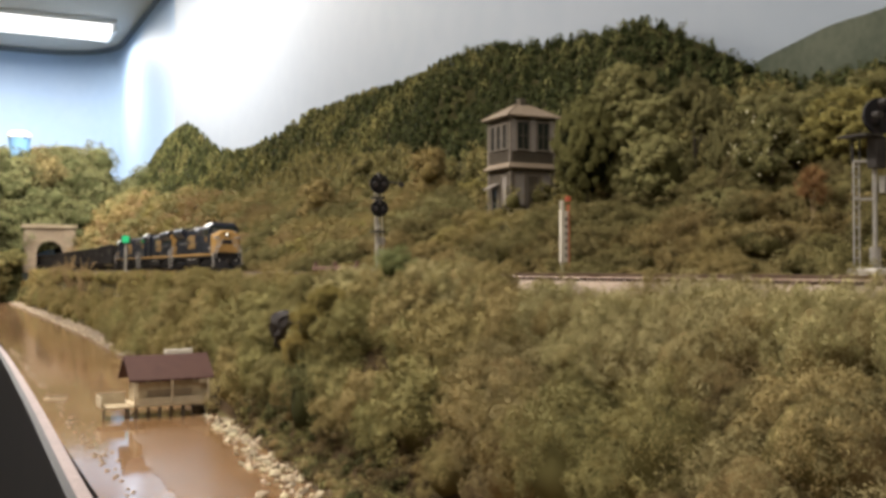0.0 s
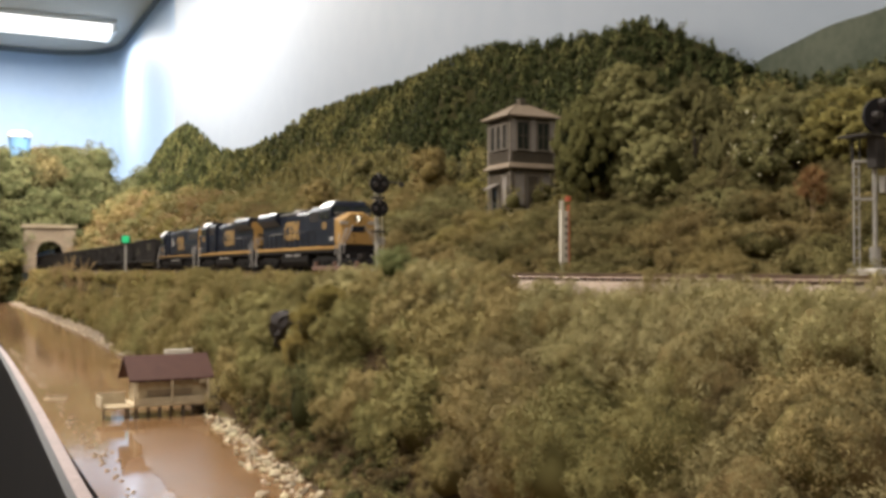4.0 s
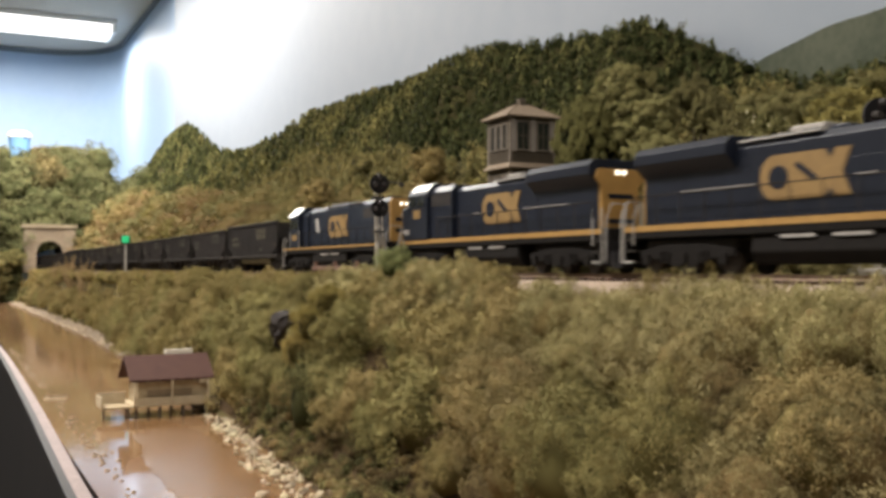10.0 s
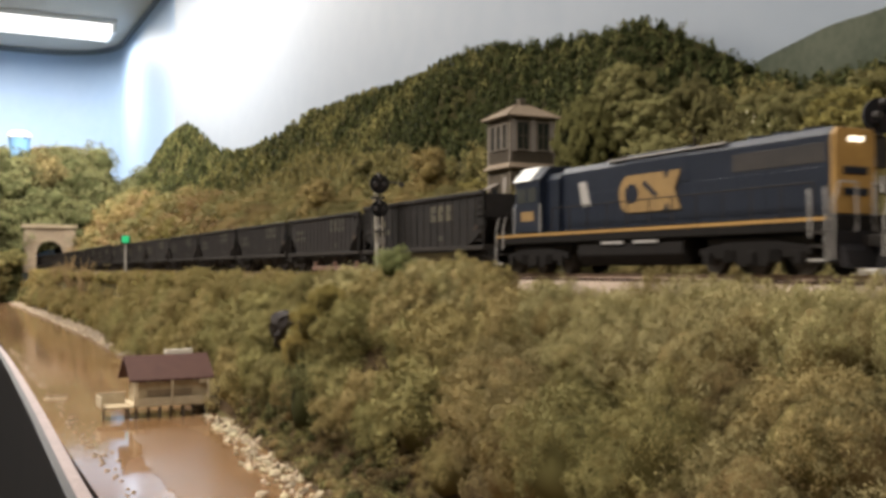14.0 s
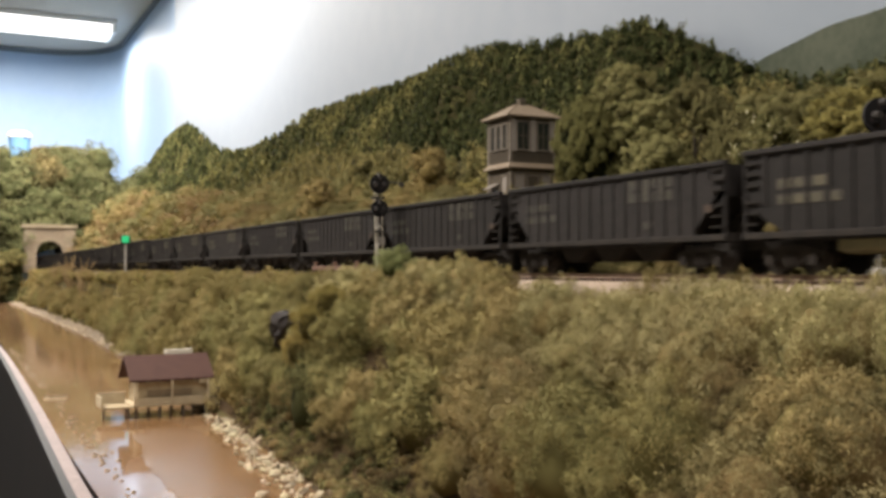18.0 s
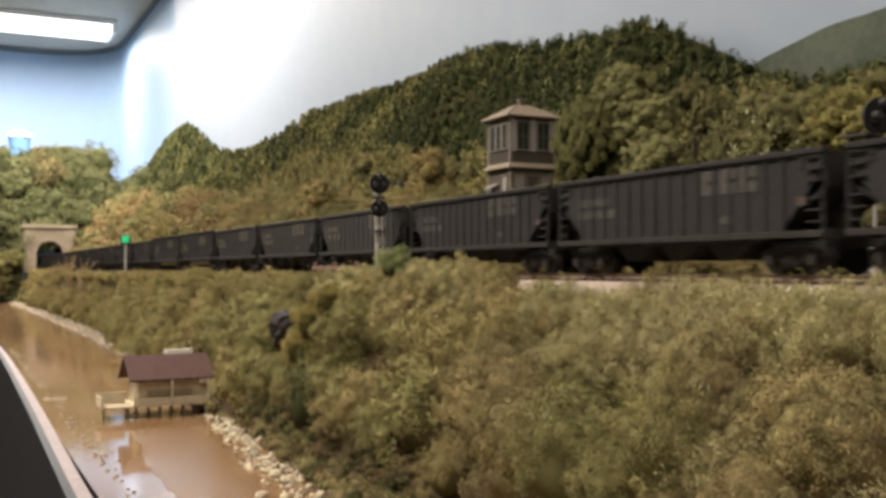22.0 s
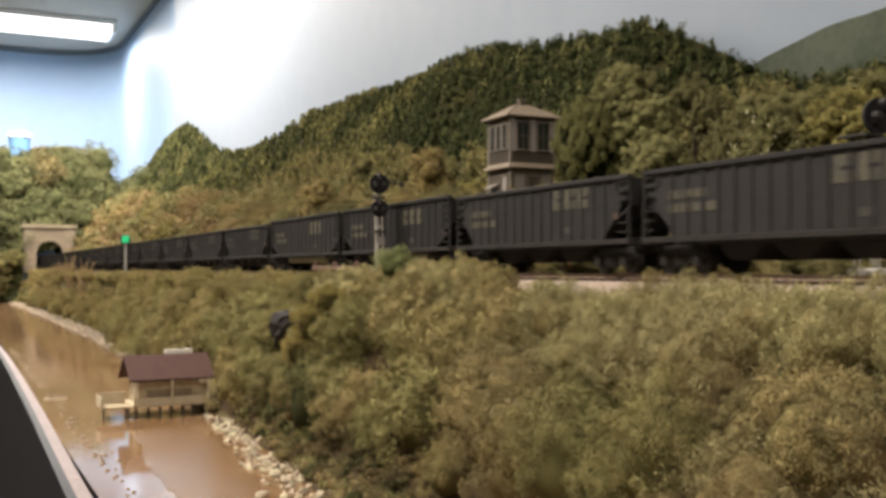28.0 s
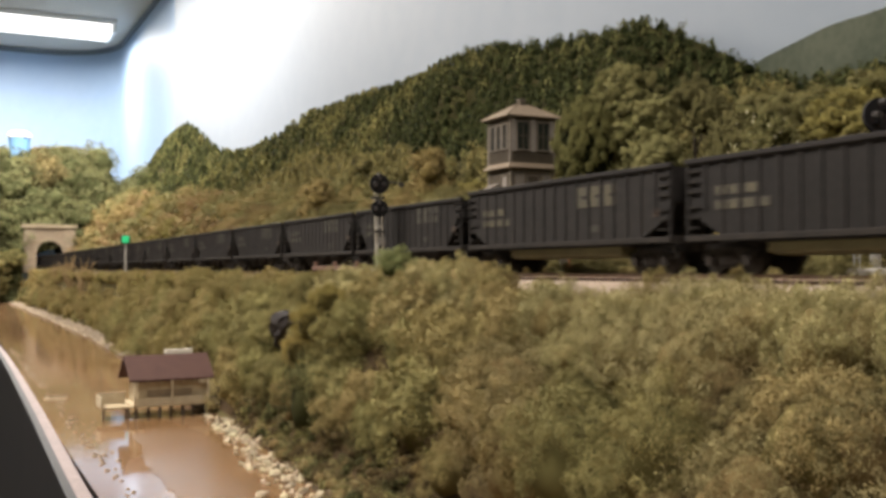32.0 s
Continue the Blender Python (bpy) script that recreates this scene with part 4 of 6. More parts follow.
def mast_signal():
    top = empty("mast_signal", pose(-0.607, -0.030, -0.008), "two-headed black railway signal on a silver ladder mast", "railway signal")
    part("base", boxes((-0.005, 0.005, -0.005, 0.005, -0.004, 0.010), bevel=0.0008), M["concrete"], top)
    bm = bmesh.new()
    rod(bm, [(0, 0, 0.008), (0, 0, 0.073)], 0.0009, 10)
    part("mast", bm, M["silver"], top)
    part("ladder", ladder(bmesh.new(), (-0.006, 0.004, 0.004), (-0.0025, 0.001, 0.072), (0.3, 1, 0), 0.0046, 9, 0.0005), M["white_paint"], top, "chalky white ladder")
    for z in (0.034, 0.056):
        part("bracket", boxes((-0.003, 0.003, -0.004, 0.004, z, z + 0.0012)), M["black"], top)
    signal_head(top, (0.004, -0.0005, 0.0495), (1, -0.25, 0), 0.0056)
    signal_head(top, (0.004, -0.0005, 0.0655), (1, -0.25, 0), 0.0065)
    bm = bmesh.new()
    rod(bm, [(0, 0, 0.0675), (0.004, 0.015, 0.0665)], 0.0006)
    disc(bm, (0.004, 0.015, 0.0655), 0.0018, 0.003, (1, -0.3, 0), 12)
    part("marker_arm", bm, M["black"], top)
    for z in (0.017, 0.026):
        part("relay_box", boxes((-0.002, 0.002, 0.0012, 0.0045, z, z + 0.005), bevel=0.0004), M["silver"], top)


mast_signal()


def dwarf_signal():
    top = empty("lineside_signal", pose(-1.637, -0.030, -0.008), "small lineside signal with a lit green lamp", "railway signal")
    bm = bmesh.new()
    rod(bm, [(0, 0, -0.006), (0, 0, 0.052)], 0.0016, 8)
    part("post", bm, M["silver"], top)
    part("lamp_box", boxes((-0.006, 0.003, -0.007, 0.007, 0.050, 0.064), bevel=0.001), M["black"], top)
    bm = bmesh.new()
    box(bm, 0.003, 0.0048, -0.0062, 0.0046, 0.0515, 0.0625, 0.0012)
    part("green_lens", bm, M["green_lamp"], top, "glowing green lens")


dwarf_signal()


def lineside_post():
    top = empty("lineside_board", pose(-0.494, 0.040, -0.010), "tall white lineside board with a red-tipped mast", "sign post")
    part("board", boxes((-0.0012, 0.0012, -0.0024, 0.0024, 0.016, 0.046), bevel=0.0003), M["white_paint"], top)
    part("post", boxes((-0.0022, -0.0012, -0.0014, 0.0014, -0.004, 0.052), bevel=0.0003), M["white_paint"], top)
    for k in range(6):
        z = 0.019 + k * 0.0042
        part("dark_bar", boxes((0.0012, 0.0014, 0.0004, 0.0016, z, z + 0.0022)), M["black"], top)
    part("stay", boxes((-0.0016, -0.0006, 0.0036, 0.0044, -0.004, 0.050)), M["red"], top)
    part("red_arm", boxes((-0.001, 0.0008, 0.0015, 0.0045, 0.0515, 0.0545), bevel=0.0003), M["red"], top, "faded red tip")


lineside_post()


def twin_mast_signal():
    top = empty("twin_mast_signal", pose(-0.288, 0.050, -0.008), "tall silver railway signal with twin masts and black heads", "railway signal")
    part("base", boxes((-0.009, 0.006, -0.001, 0.016, -0.006, 0.0105), bevel=0.001), M["concrete"], top, "pale concrete base block")
    bm = bmesh.new()
    rod(bm, [(-0.0015, 0.007, 0.010), (-0.0015, 0.007, 0.019)], 0.0022, 10)
    rod(bm, [(-0.0015, 0.007, 0.019), (-0.0015, 0.007, 0.076)], 0.0009, 10)
    part("mast", bm, M["silver"], top)
    bm = ladder(bmesh.new(), (-0.0055, 0.001, -0.004), (-0.0055, 0.001, 0.054), (0.3, 1, 0), 0.0024, 14, 0.0004)
    part("ladder_mast", bm, M["silver"], top)
    for z in (0.0385, 0.0540):
        bm = bmesh.new()
        rod(bm, [(-0.0062, 0.000, z), (-0.0015, 0.007, z)], 0.0007, 6)
        part("cross_bar", bm, M["silver"], top)
    bm = bmesh.new()
    rod(bm, [(-0.0065, 0.0, 0.054), (-0.0065, 0.0, 0.064)], 0.0005)
    rod(bm, [(-0.005, 0.0025, 0.054), (-0.005, 0.0025, 0.064)], 0.0005)
    part("platform_leg", bm, M["black"], top)
    part("platform", boxes((-0.0115, 0.003, -0.003, 0.007, 0.0638, 0.0648)), M["black"], top)
    signal_head(top, (0.002, 0.006, 0.072), (1, -0.3, 0), 0.0074)
    bm = boxes((-0.003, 0.002, 0.004, 0.010, 0.051, 0.064), bevel=0.0006)
    part("relay_case", bm, M["black"], top)
    part("junction_box", boxes((-0.0005, 0.002, 0.008, 0.0115, 0.041, 0.048), bevel=0.0004), M["silver"], top)


twin_mast_signal()

# ---- small timber fence beside the track ----
M["pink_wood"] = material("reddish_weathered_wood", (0.16, 0.088, 0.060), 0.9, second=(0.11, 0.06, 0.042), scale=300)


def timber_fence():
    top = empty("timber_fence", pose(-0.664, -0.038, -0.005), "low reddish weathered timber fence beside the track", "fence")
    for k, x in enumerate((-0.042, -0.001, 0.041)):
        part("post", boxes((x - 0.0012, x + 0.0012, -0.0012, 0.0012, -0.006, 0.0125), bevel=0.0003), M["pink_wood"], top)
    for z in (0.0015, 0.0065):
        part("rail", boxes((-0.045, 0.044, -0.0021, -0.0012, z, z + 0.0028), bevel=0.0002), M["pink_wood"], top)


timber_fence()

# ---- shanty on stilts ----
M["tan_wall"] = material("pale_tan_boards", (0.43, 0.34, 0.215), 0.9, second=(0.32, 0.25, 0.15), scale=180, bump=0.2)
M["cream"] = material("cream_boards", (0.48, 0.40, 0.27), 0.9, second=(0.36, 0.29, 0.19), scale=180)
M["rust_roof"] = material("rusty_maroon_tin", (0.052, 0.019, 0.013), 0.8, second=(0.068, 0.027, 0.018), scale=150, bump=0.2)
# Darker brown that paints the shade under the porch onto the wall.
M["porch_shade"] = material("brown_porch_shade", (0.24, 0.175, 0.105), 0.9, second=(0.18, 0.13, 0.08), scale=180)
M["roof_board"] = material("bleached_white_board", (0.78, 0.73, 0.62), 0.8, second=(0.66, 0.61, 0.51), scale=160)
M["stilt"] = material("dark_wet_timber", (0.06, 0.045, 0.03), 0.8, second=(0.09, 0.07, 0.05), scale=200)


def shanty():
    top = empty("river_shanty", pose(-0.714, -0.167, RIVER, 0, 0, 3), "small river shanty on stilts with a rusty maroon roof", "house")
    W, D = 0.052, 0.030     # width along y, depth along -x
    part("deck", boxes((-D - 0.002, 0.006, -0.001, W + 0.001, 0.0075, 0.0092), bevel=0.0003), M["tan_wall"], top)
    for y in (0.002, 0.018, 0.034, 0.050):
        for x in (0.003, -D):
            part("stilt", boxes((x - 0.0009, x + 0.0009, y - 0.0009, y + 0.0009, -0.006, 0.0076)), M["stilt"], top)
    part("wall", boxes((-D, 0, 0.004, W, 0.0092, 0.026)), M["tan_wall"], top)
    for k in range(2):
        part("porch_board", boxes((0.0045, 0.0055, 0.0, W, 0.0095 + k * 0.0022, 0.0113 + k * 0.0022)), M["cream"], top)
    for y in (0.0006, 0.026, W - 0.001):
        part("porch_post", boxes((0.0052, 0.0064, y - 0.0006, y + 0.0006, 0.0092, 0.0250)), M["cream"], top)
    part("gable", prism([(-D, 0.0255), (0, 0.0255), (-D / 2, 0.0372)], 0.0045, W - 0.001, "y"), M["tan_wall"], top)
    part("roof_slope", prism([(0.0055, 0.0252), (0.0055, 0.0263), (-D / 2, 0.0418), (-D / 2, 0.0402)], -0.003, W + 0.004, "y"), M["rust_roof"], top)
    part("roof_slope", prism([(-D - 0.004, 0.0245), (-D - 0.004, 0.0256), (-D / 2, 0.0418), (-D / 2, 0.0402)], -0.003, W + 0.004, "y"), M["rust_roof"], top)
    for y in (0.001, 0.009, 0.017, 0.025, 0.033, 0.041, 0.049):
        part("rafter_end", boxes((0.001, 0.0052, y, y + 0.0012, 0.0240, 0.0252)), M["cream"], top)
    part("roof_board", boxes((-D / 2 - 0.003, -D / 2 - 0.0015, 0.026, 0.046, 0.0405, 0.0450), bevel=0.0003), M["roof_board"], top, "white board on the ridge")
    part("porch_shade_strip", boxes((0.0, 0.0006, 0.010, 0.041, 0.0140, 0.0188)), M["porch_shade"], top, "brown strip on the porch wall, with the porch's shade put into its colour")
    part("eave_board", boxes((0.0, 0.0012, 0.004, 0.026, 0.0222, 0.0240), (0.0, 0.0014, 0.033, W, 0.0222, 0.0242)), M["cream"], top)
    # Plain pale lump added at the right corner of the porch.
    part("corner_lump", box(bmesh.new(), 0.0008, 0.0052, 0.045, 0.0515, 0.0215, 0.0262, 0.0012), M["cream"], top, "pale lump at the porch corner")
    # side landing
    part("landing", boxes((-0.020, 0.002, -0.020, -0.001, 0.0072, 0.0084), bevel=0.0002), M["tan_wall"], top)
    part("landing_wall", boxes((-0.019, -0.018, -0.020, -0.001, 0.0084, 0.0165), (-0.019, 0.0, -0.0205, -0.0195, 0.0084, 0.0150)), M["cream"], top)
    for y in (-0.019, -0.003):
        part("stilt", boxes((0.0, 0.0014, y - 0.0007, y + 0.0007, -0.006, 0.0073)), M["stilt"], top)


shanty()
tagged(obj("plank", boxes((-0.845, -0.842, -0.213, -0.196, RIVER - 0.0005, RIVER + 0.0012), bevel=0.0002), M["cream"]), "pale plank floating on the river", "plank")

# ---- blue cup left on the hill ----
M["blue_plastic"] = material("translucent_blue_plastic", (0.20, 0.42, 0.75), 0.35, second=(0.24, 0.46, 0.78), scale=30)


def cup():
    top = empty("cup", pose(-3.70, -0.063, 0.383), "blue plastic cup with a white lid on the hill", "cup")
    bm = bmesh.new()
    rod(bm, [(0, 0, 0), (0, 0, 0.004), (0, 0, 0.066)], [0.029, 0.030, 0.036], 28)
    part("body", bm, M["blue_plastic"], top)
    bm = bmesh.new()
    rod(bm, [(0, 0, 0.066), (0, 0, 0.074), (0, 0, 0.080), (0, 0, 0.086)], [0.039, 0.039, 0.034, 0.026], 28)
    part("lid", bm, M["white_plastic"], top, "white domed lid")


cup()

# ---- trees ----
M["bark"] = material("grey_brown_bark", (0.12, 0.085, 0.055), 0.95, second=(0.18, 0.14, 0.10), scale=250, bump=0.5)
M["dark_bark"] = material("dark_brown_bark", (0.030, 0.022, 0.013), 0.95, second=(0.050, 0.037, 0.022), scale=250, bump=0.5)
M["pale_bark"] = material("pale_dry_bark", (0.36, 0.26, 0.16), 0.95, second=(0.28, 0.2, 0.12), scale=250)


def tree(name, label, x, y, height, crown_r, mats, seed, leaves=2600, leaf=0.0013, low=0.25, bark="bark", clumps=9, core=0.82, loose=0.15):
    z = land(x, y) - 0.003
    r = random.Random(seed)
    top = empty(name, pose(x, y, z), label, "tree", "hillside trees")
    bm = bmesh.new()
    rod(bm, [(0, 0, 0), (r.uniform(-1, 1) * 0.002, 0, height * 0.4), (r.uniform(-1, 1) * 0.004, 0.001, height * 0.8)], [height * 0.03, height * 0.022, height * 0.008], 8)
    part("trunk", bm, M[bark], top)
    spots = []
    for k in range(clumps):
        a = 2 * math.pi * k * 0.382 + r.uniform(-0.4, 0.4)
        h = low + (1 - low) * (k + 0.5) / clumps
        w = crown_r * math.sin(math.pi * min(0.97, max(0.12, (h - low) / (1 - low) * 0.85 + 0.12))) * r.uniform(0.45, 0.75)
        spots.append((math.cos(a) * w, math.sin(a) * w, height * (h * 0.86 + 0.03)))
    for p in spots[::2]:
        bm = bmesh.new()
        rod(bm, [(0, 0, p[2] * 0.6), (p[0] * 0.5, p[1] * 0.5, p[2] * 0.85), p], [height * 0.012, height * 0.008, height * 0.003], 5)
        part("limb", bm, M[bark], top)
    rows = []
    for i, p in enumerate(spots):
        rr = crown_r * r.uniform(0.36, 0.56) * (9 / clumps) ** 0.3
        rows.append((leafy(seed * 31 + i, (1, 1, 1), leaves // clumps, leaf / rr, 0.4, core, up=0.9, tufts=34, loose=loose), p, (rr, rr, rr * r.uniform(0.8, 1.05)), r.uniform(0, 6)))
    crown = new("crown", joined("crown", rows, mats))
    crown.parent = top
    return top


# Near-black core puts the shade under the crown into its colour.
EGG = foliage("egg_tree_leaves", (0.088, 0.084, 0.030), (0.150, 0.136, 0.048), (0.006, 0.007, 0.002), 0.12, 120)
RUST = foliage("rust_orange_leaves", (0.20, 0.108, 0.044), (0.27, 0.155, 0.064), (0.10, 0.055, 0.025))


def lobed_tree(label, x, y, lobes, mats, seed, tufts=80, per=150, leaf=0.0009, size=0.2, lumps=0.25):
    """A tree whose crown is made of rounded lobes: each (dx, dy, z of its middle, radius, half height)."""
    z = land(x, y) - 0.003
    top = empty("tree", pose(x, y, z), label, "tree", "hillside trees")
    high = max(l[2] for l in lobes) - z
    bm = bmesh.new()
    rod(bm, [(0, 0, 0), (0.001, 0, high * 0.5), (lobes[0][0], lobes[0][1], high)], [0.0020, 0.0013, 0.0006], 8)
    part("trunk", bm, M["dark_bark"], top)
    for dx, dy, lz, r, h in lobes:
        bm = bmesh.new()
        rod(bm, [(0, 0, (lz - z) * 0.4), (dx * 0.6, dy * 0.6, (lz - z) * 0.75), (dx, dy, lz - z)], [0.0010, 0.0007, 0.0004], 5)
        part("limb", bm, M["dark_bark"], top)
    rows = [(tufty(seed * 31 + i, tufts, per, leaf / r, size, lumps, 0.80, up=0.95, sub=3, width=0.55), (dx, dy, lz - z), (r, r, h), seed + i) for i, (dx, dy, lz, r, h) in enumerate(lobes)]
    crown = new("crown", joined("crown", rows, mats))
    crown.parent = top
    return top


lobed_tree("dark green egg-shaped tree beside the signal tower", -0.631, 0.150, [(0, 0, 0.091, 0.028, 0.042)], EGG, 3, 260, 110, 0.0008, 0.12, 0.10)
lobed_tree("tall olive-green leafy tree with rounded lobes", -0.605, 0.185, [(-0.022, 0.0, 0.133, 0.027, 0.024), (0.002, 0.0, 0.103, 0.028, 0.030), (0.032, -0.012, 0.066, 0.026, 0.030), (0.012, -0.006, 0.070, 0.026, 0.030)], LEAF, 4, 180, 75, 0.0010, 0.135, 0.26)
lobed_tree("rounded olive tree on the hillside", -0.622, 0.245, [(0, 0, 0.135, 0.018, 0.018), (0.012, 0.004, 0.125, 0.014, 0.016)], MID, 5, 60, 110, 0.0008, 0.22)
lobed_tree("dull green upright tree on the hillside", -0.507, 0.178, [(0, 0, 0.078, 0.016, 0.027), (-0.010, 0.008, 0.070, 0.013, 0.022)], MID, 8, 140, 70, 0.0009, 0.14, 0.2)
lobed_tree("rounded olive tree on the hillside", -0.556, 0.203, [(0, 0, 0.110, 0.0155, 0.017)], MID, 9, 130, 70, 0.0009, 0.14, 0.2)
lobed_tree("rounded olive tree on the hillside", -0.557, 0.243, [(0, 0, 0.113, 0.019, 0.015), (0.02, 0.004, 0.116, 0.016, 0.013)], GREEN, 10, 60, 110, 0.0008, 0.22)
lobed_tree("broad yellow-green tree with light foliage", -0.423, 0.192, [(0, 0, 0.090, 0.024, 0.018), (0.018, -0.004, 0.078, 0.018, 0.018), (-0.014, -0.006, 0.076, 0.016, 0.017)], YELLOW, 12, 140, 65, 0.0009, 0.14, 0.24)
lobed_tree("broad olive shrub high on the hillside", -0.505, 0.255, [(0, 0, 0.112, 0.026, 0.015), (0.035, 0.006, 0.118, 0.022, 0.014)], GREEN, 14, 60, 110, 0.0008, 0.22)
lobed_tree("low rounded olive-green shrub on the hillside", -0.444, 0.117, [(0, 0, 0.036, 0.019, 0.0125)], GREEN, 15, 150, 75, 0.0009, 0.12, 0.18)
lobed_tree("low brown-olive shrub on the hillside", -0.425, 0.125, [(0, 0, 0.036, 0.018, 0.010)], OLIVE, 18, 80, 120, 0.0008, 0.17, 0.18)
blossom_tree = tree("tree", "yellow-green tree with pale blossom", -0.455, 0.163, 0.060, 0.024, LEAF, 11, 18000, 0.0007, 0.1, clumps=16)
tree("tree", "small rust-orange tree with a pale forked trunk", -0.374, 0.112, 0.036, 0.0105, RUST, 13, 3000, 0.0006, 0.5, "pale_bark", 11, core=0.35, loose=0.34)
tree("tree", "dull brown-green hillside tree", -1.30, 0.17, 0.065, 0.03, OLIVE, 16, 6000, 0.0016, 0.1)
tree("tree", "dull brown-green hillside tree", -1.05, 0.22, 0.075, 0.03, OLIVE, 17, 6000, 0.0016, 0.1)
near_bush("weed", 1, pose(-0.506, -0.0620, 0.0036, 0, 0, 40) @ Matrix.Diagonal((0.0118, 0.0112, 0.0105, 1)), "fresh green leafy bush beside the signal mast")

# dark slate outcrop in the bank
M["slate"] = material("dark_slate_rock", (0.032, 0.028, 0.028), 0.85, second=(0.055, 0.047, 0.044), scale=90, bump=0.6, spec=0.2)
bm = bmesh.new()
bmesh.ops.create_icosphere(bm, subdivisions=3, radius=1)
for q in bm.verts:
    q.co *= 0.85 + 0.4 * noise.noise(q.co * 1.7) + 0.12 * noise.noise(q.co * 6)
    q.co.z = 0.6 * q.co.z + 0.4 * round(q.co.z * 3) / 3
    q.co.x = 0.5 * q.co.x + 0.5 * round(q.co.x * 2.2) / 2.2
rock = obj("rock", bm, M["slate"])
rock.matrix_basis = pose(-0.599, -0.0925, -0.035, 20, 55, 10) @ Matrix.Diagonal((0.011, 0.012, 0.0190, 1))
tagged(rock, "dark slate outcrop showing through the bank brush", "rock")

# leafy bushes that stand out on the bank
for px, py, pz, r, key, label in ((-0.541, -0.096, -0.030, 0.013, "leafy", "bright yellow-green leafy bush on the bank"), (-0.533, -0.090, -0.018, 0.011, "leafy", "bright yellow-green leafy bush on the bank"),
                                  (-0.552, -0.101, -0.045, 0.010, "leafy", "bright yellow-green leafy bush on the bank"),
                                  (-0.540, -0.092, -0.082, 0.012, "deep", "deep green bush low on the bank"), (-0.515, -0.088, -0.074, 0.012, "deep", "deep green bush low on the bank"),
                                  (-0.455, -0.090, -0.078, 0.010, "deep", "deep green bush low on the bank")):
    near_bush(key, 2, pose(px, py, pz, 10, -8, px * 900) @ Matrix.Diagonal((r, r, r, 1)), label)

# scraggly dry stems before the tunnel mouth
M["dry_stem"] = material("dry_tan_core_shade", (0.30, 0.215, 0.115), 0.95, second=(0.20, 0.14, 0.075), scale=120, spec=0.1)


def dry_stems(x, y, height, seed):
    r = random.Random(seed)
    top = empty("dry_bush", pose(x, y, land(x, y)), "scraggly leafless tan bush beside the track near the tunnel", "bush", "dry bushes")
    for k in range(11):
        a, lean, h = r.uniform(0, 6.28), r.uniform(0.15, 0.55), height * r.uniform(0.6, 1.1)
        bm = bmesh.new()
        tip = Vector((math.cos(a) * lean * h, math.sin(a) * lean * h, h))
        rod(bm, [(0, 0, 0), tip * 0.5 + Vector((r.uniform(-1, 1) * 0.002, r.uniform(-1, 1) * 0.002, 0.003)), tip], [0.0012, 0.0009, 0.0004], 5)
        for j in range(4):
            f = r.uniform(0.4, 0.95)
            rod(bm, [tip * f, tip * f + Vector((r.uniform(-1, 1), r.uniform(-1, 1), r.uniform(0.2, 1))) * 0.010], [0.0007, 0.0004], 4)
        part("stem", bm, M["dry_stem"], top)


for px, py, hh in ((-2.28, -0.050, 0.062), (-2.16, -0.056, 0.050), (-2.02, -0.052, 0.056), (-1.93, -0.058, 0.040), (-2.45, -0.054, 0.050)):
    dry_stems(px, py, hh, int(-px * 100))

for px, py, pz, r in ((-3.32, -0.175, -0.06, 0.050), (-3.33, -0.135, -0.04, 0.042), (-3.30, -0.100, 0.030, 0.036), (-3.31, -0.150, 0.01, 0.045), (-3.34, -0.22, -0.04, 0.06)):
    near_bush("green", 2, pose(px, py, pz, 0, 0, px * 400) @ Matrix.Diagonal((r, r, r * 0.9, 1)), "rounded green bush beside the tunnel portal")

# bleached logs on the hillside
for px, py, ln, a in ((-0.93, 0.10, 0.050, 8), (-0.905, 0.106, 0.034, -14)):
    bm = bmesh.new()
    rod(bm, [(-ln / 2, 0, 0), (0, 0.001, 0.0006), (ln / 2, 0, 0)], [0.0022, 0.0026, 0.0017], 9)
    log = obj("log", bm, M["pale_bark"])
    log.matrix_basis = pose(px, py, land(px, py) + 0.014, 0, 4, a)
    tagged(log, "bleached fallen log lying in hillside brush", "log", "fallen logs")

# pale blossom on one hillside tree
M["blossom"] = material("pale_blossom", (0.62, 0.56, 0.36), 0.8, random_amount=0.2, island=True)
brng = np.random.default_rng(5)
bpos = brng.normal(size=(90, 3))
bpos = bpos / np.linalg.norm(bpos, axis=1)[:, None] * 0.022 * brng.uniform(0.8, 1.15, (90, 1))
bv, bf = flakes(brng, bpos, bpos / 0.02, 0.0011)
blossom = new("blossom", arrays("blossom", bv, bf, [M["blossom"]]))
blossom.parent = blossom_tree
blossom.location = (0.002, -0.006, 0.036)

# ---- stones along the water ----
M["rock"] = material("pale_shore_stone", (0.44, 0.37, 0.25), 0.9, second=(0.24, 0.19, 0.12), scale=200, random_amount=0.45)
shore = new("rocky_shore")
tagged(shore, "rough pale stones along the river's edge", "rocks", kind="structure")
STONE = []
for v in range(5):
    bm = bmesh.new()
    bmesh.ops.create_icosphere(bm, subdivisions=1, radius=1)
    for q in bm.verts:
        q.co *= 0.75 + 0.5 * noise.noise(q.co * 1.4 + Vector((v * 7, 0, 0))) + 0.2
        q.co.z *= 0.65
    STONE.append(obj("stone", bm, M["rock"], shore))
    STONE[-1].matrix_basis = pose(-0.45 - 0.02 * v, SHORE - 0.006, RIVER, 0, 0, v * 50) @ Matrix.Diagonal((0.003, 0.003, 0.003, 1))
rs = random.Random(21)


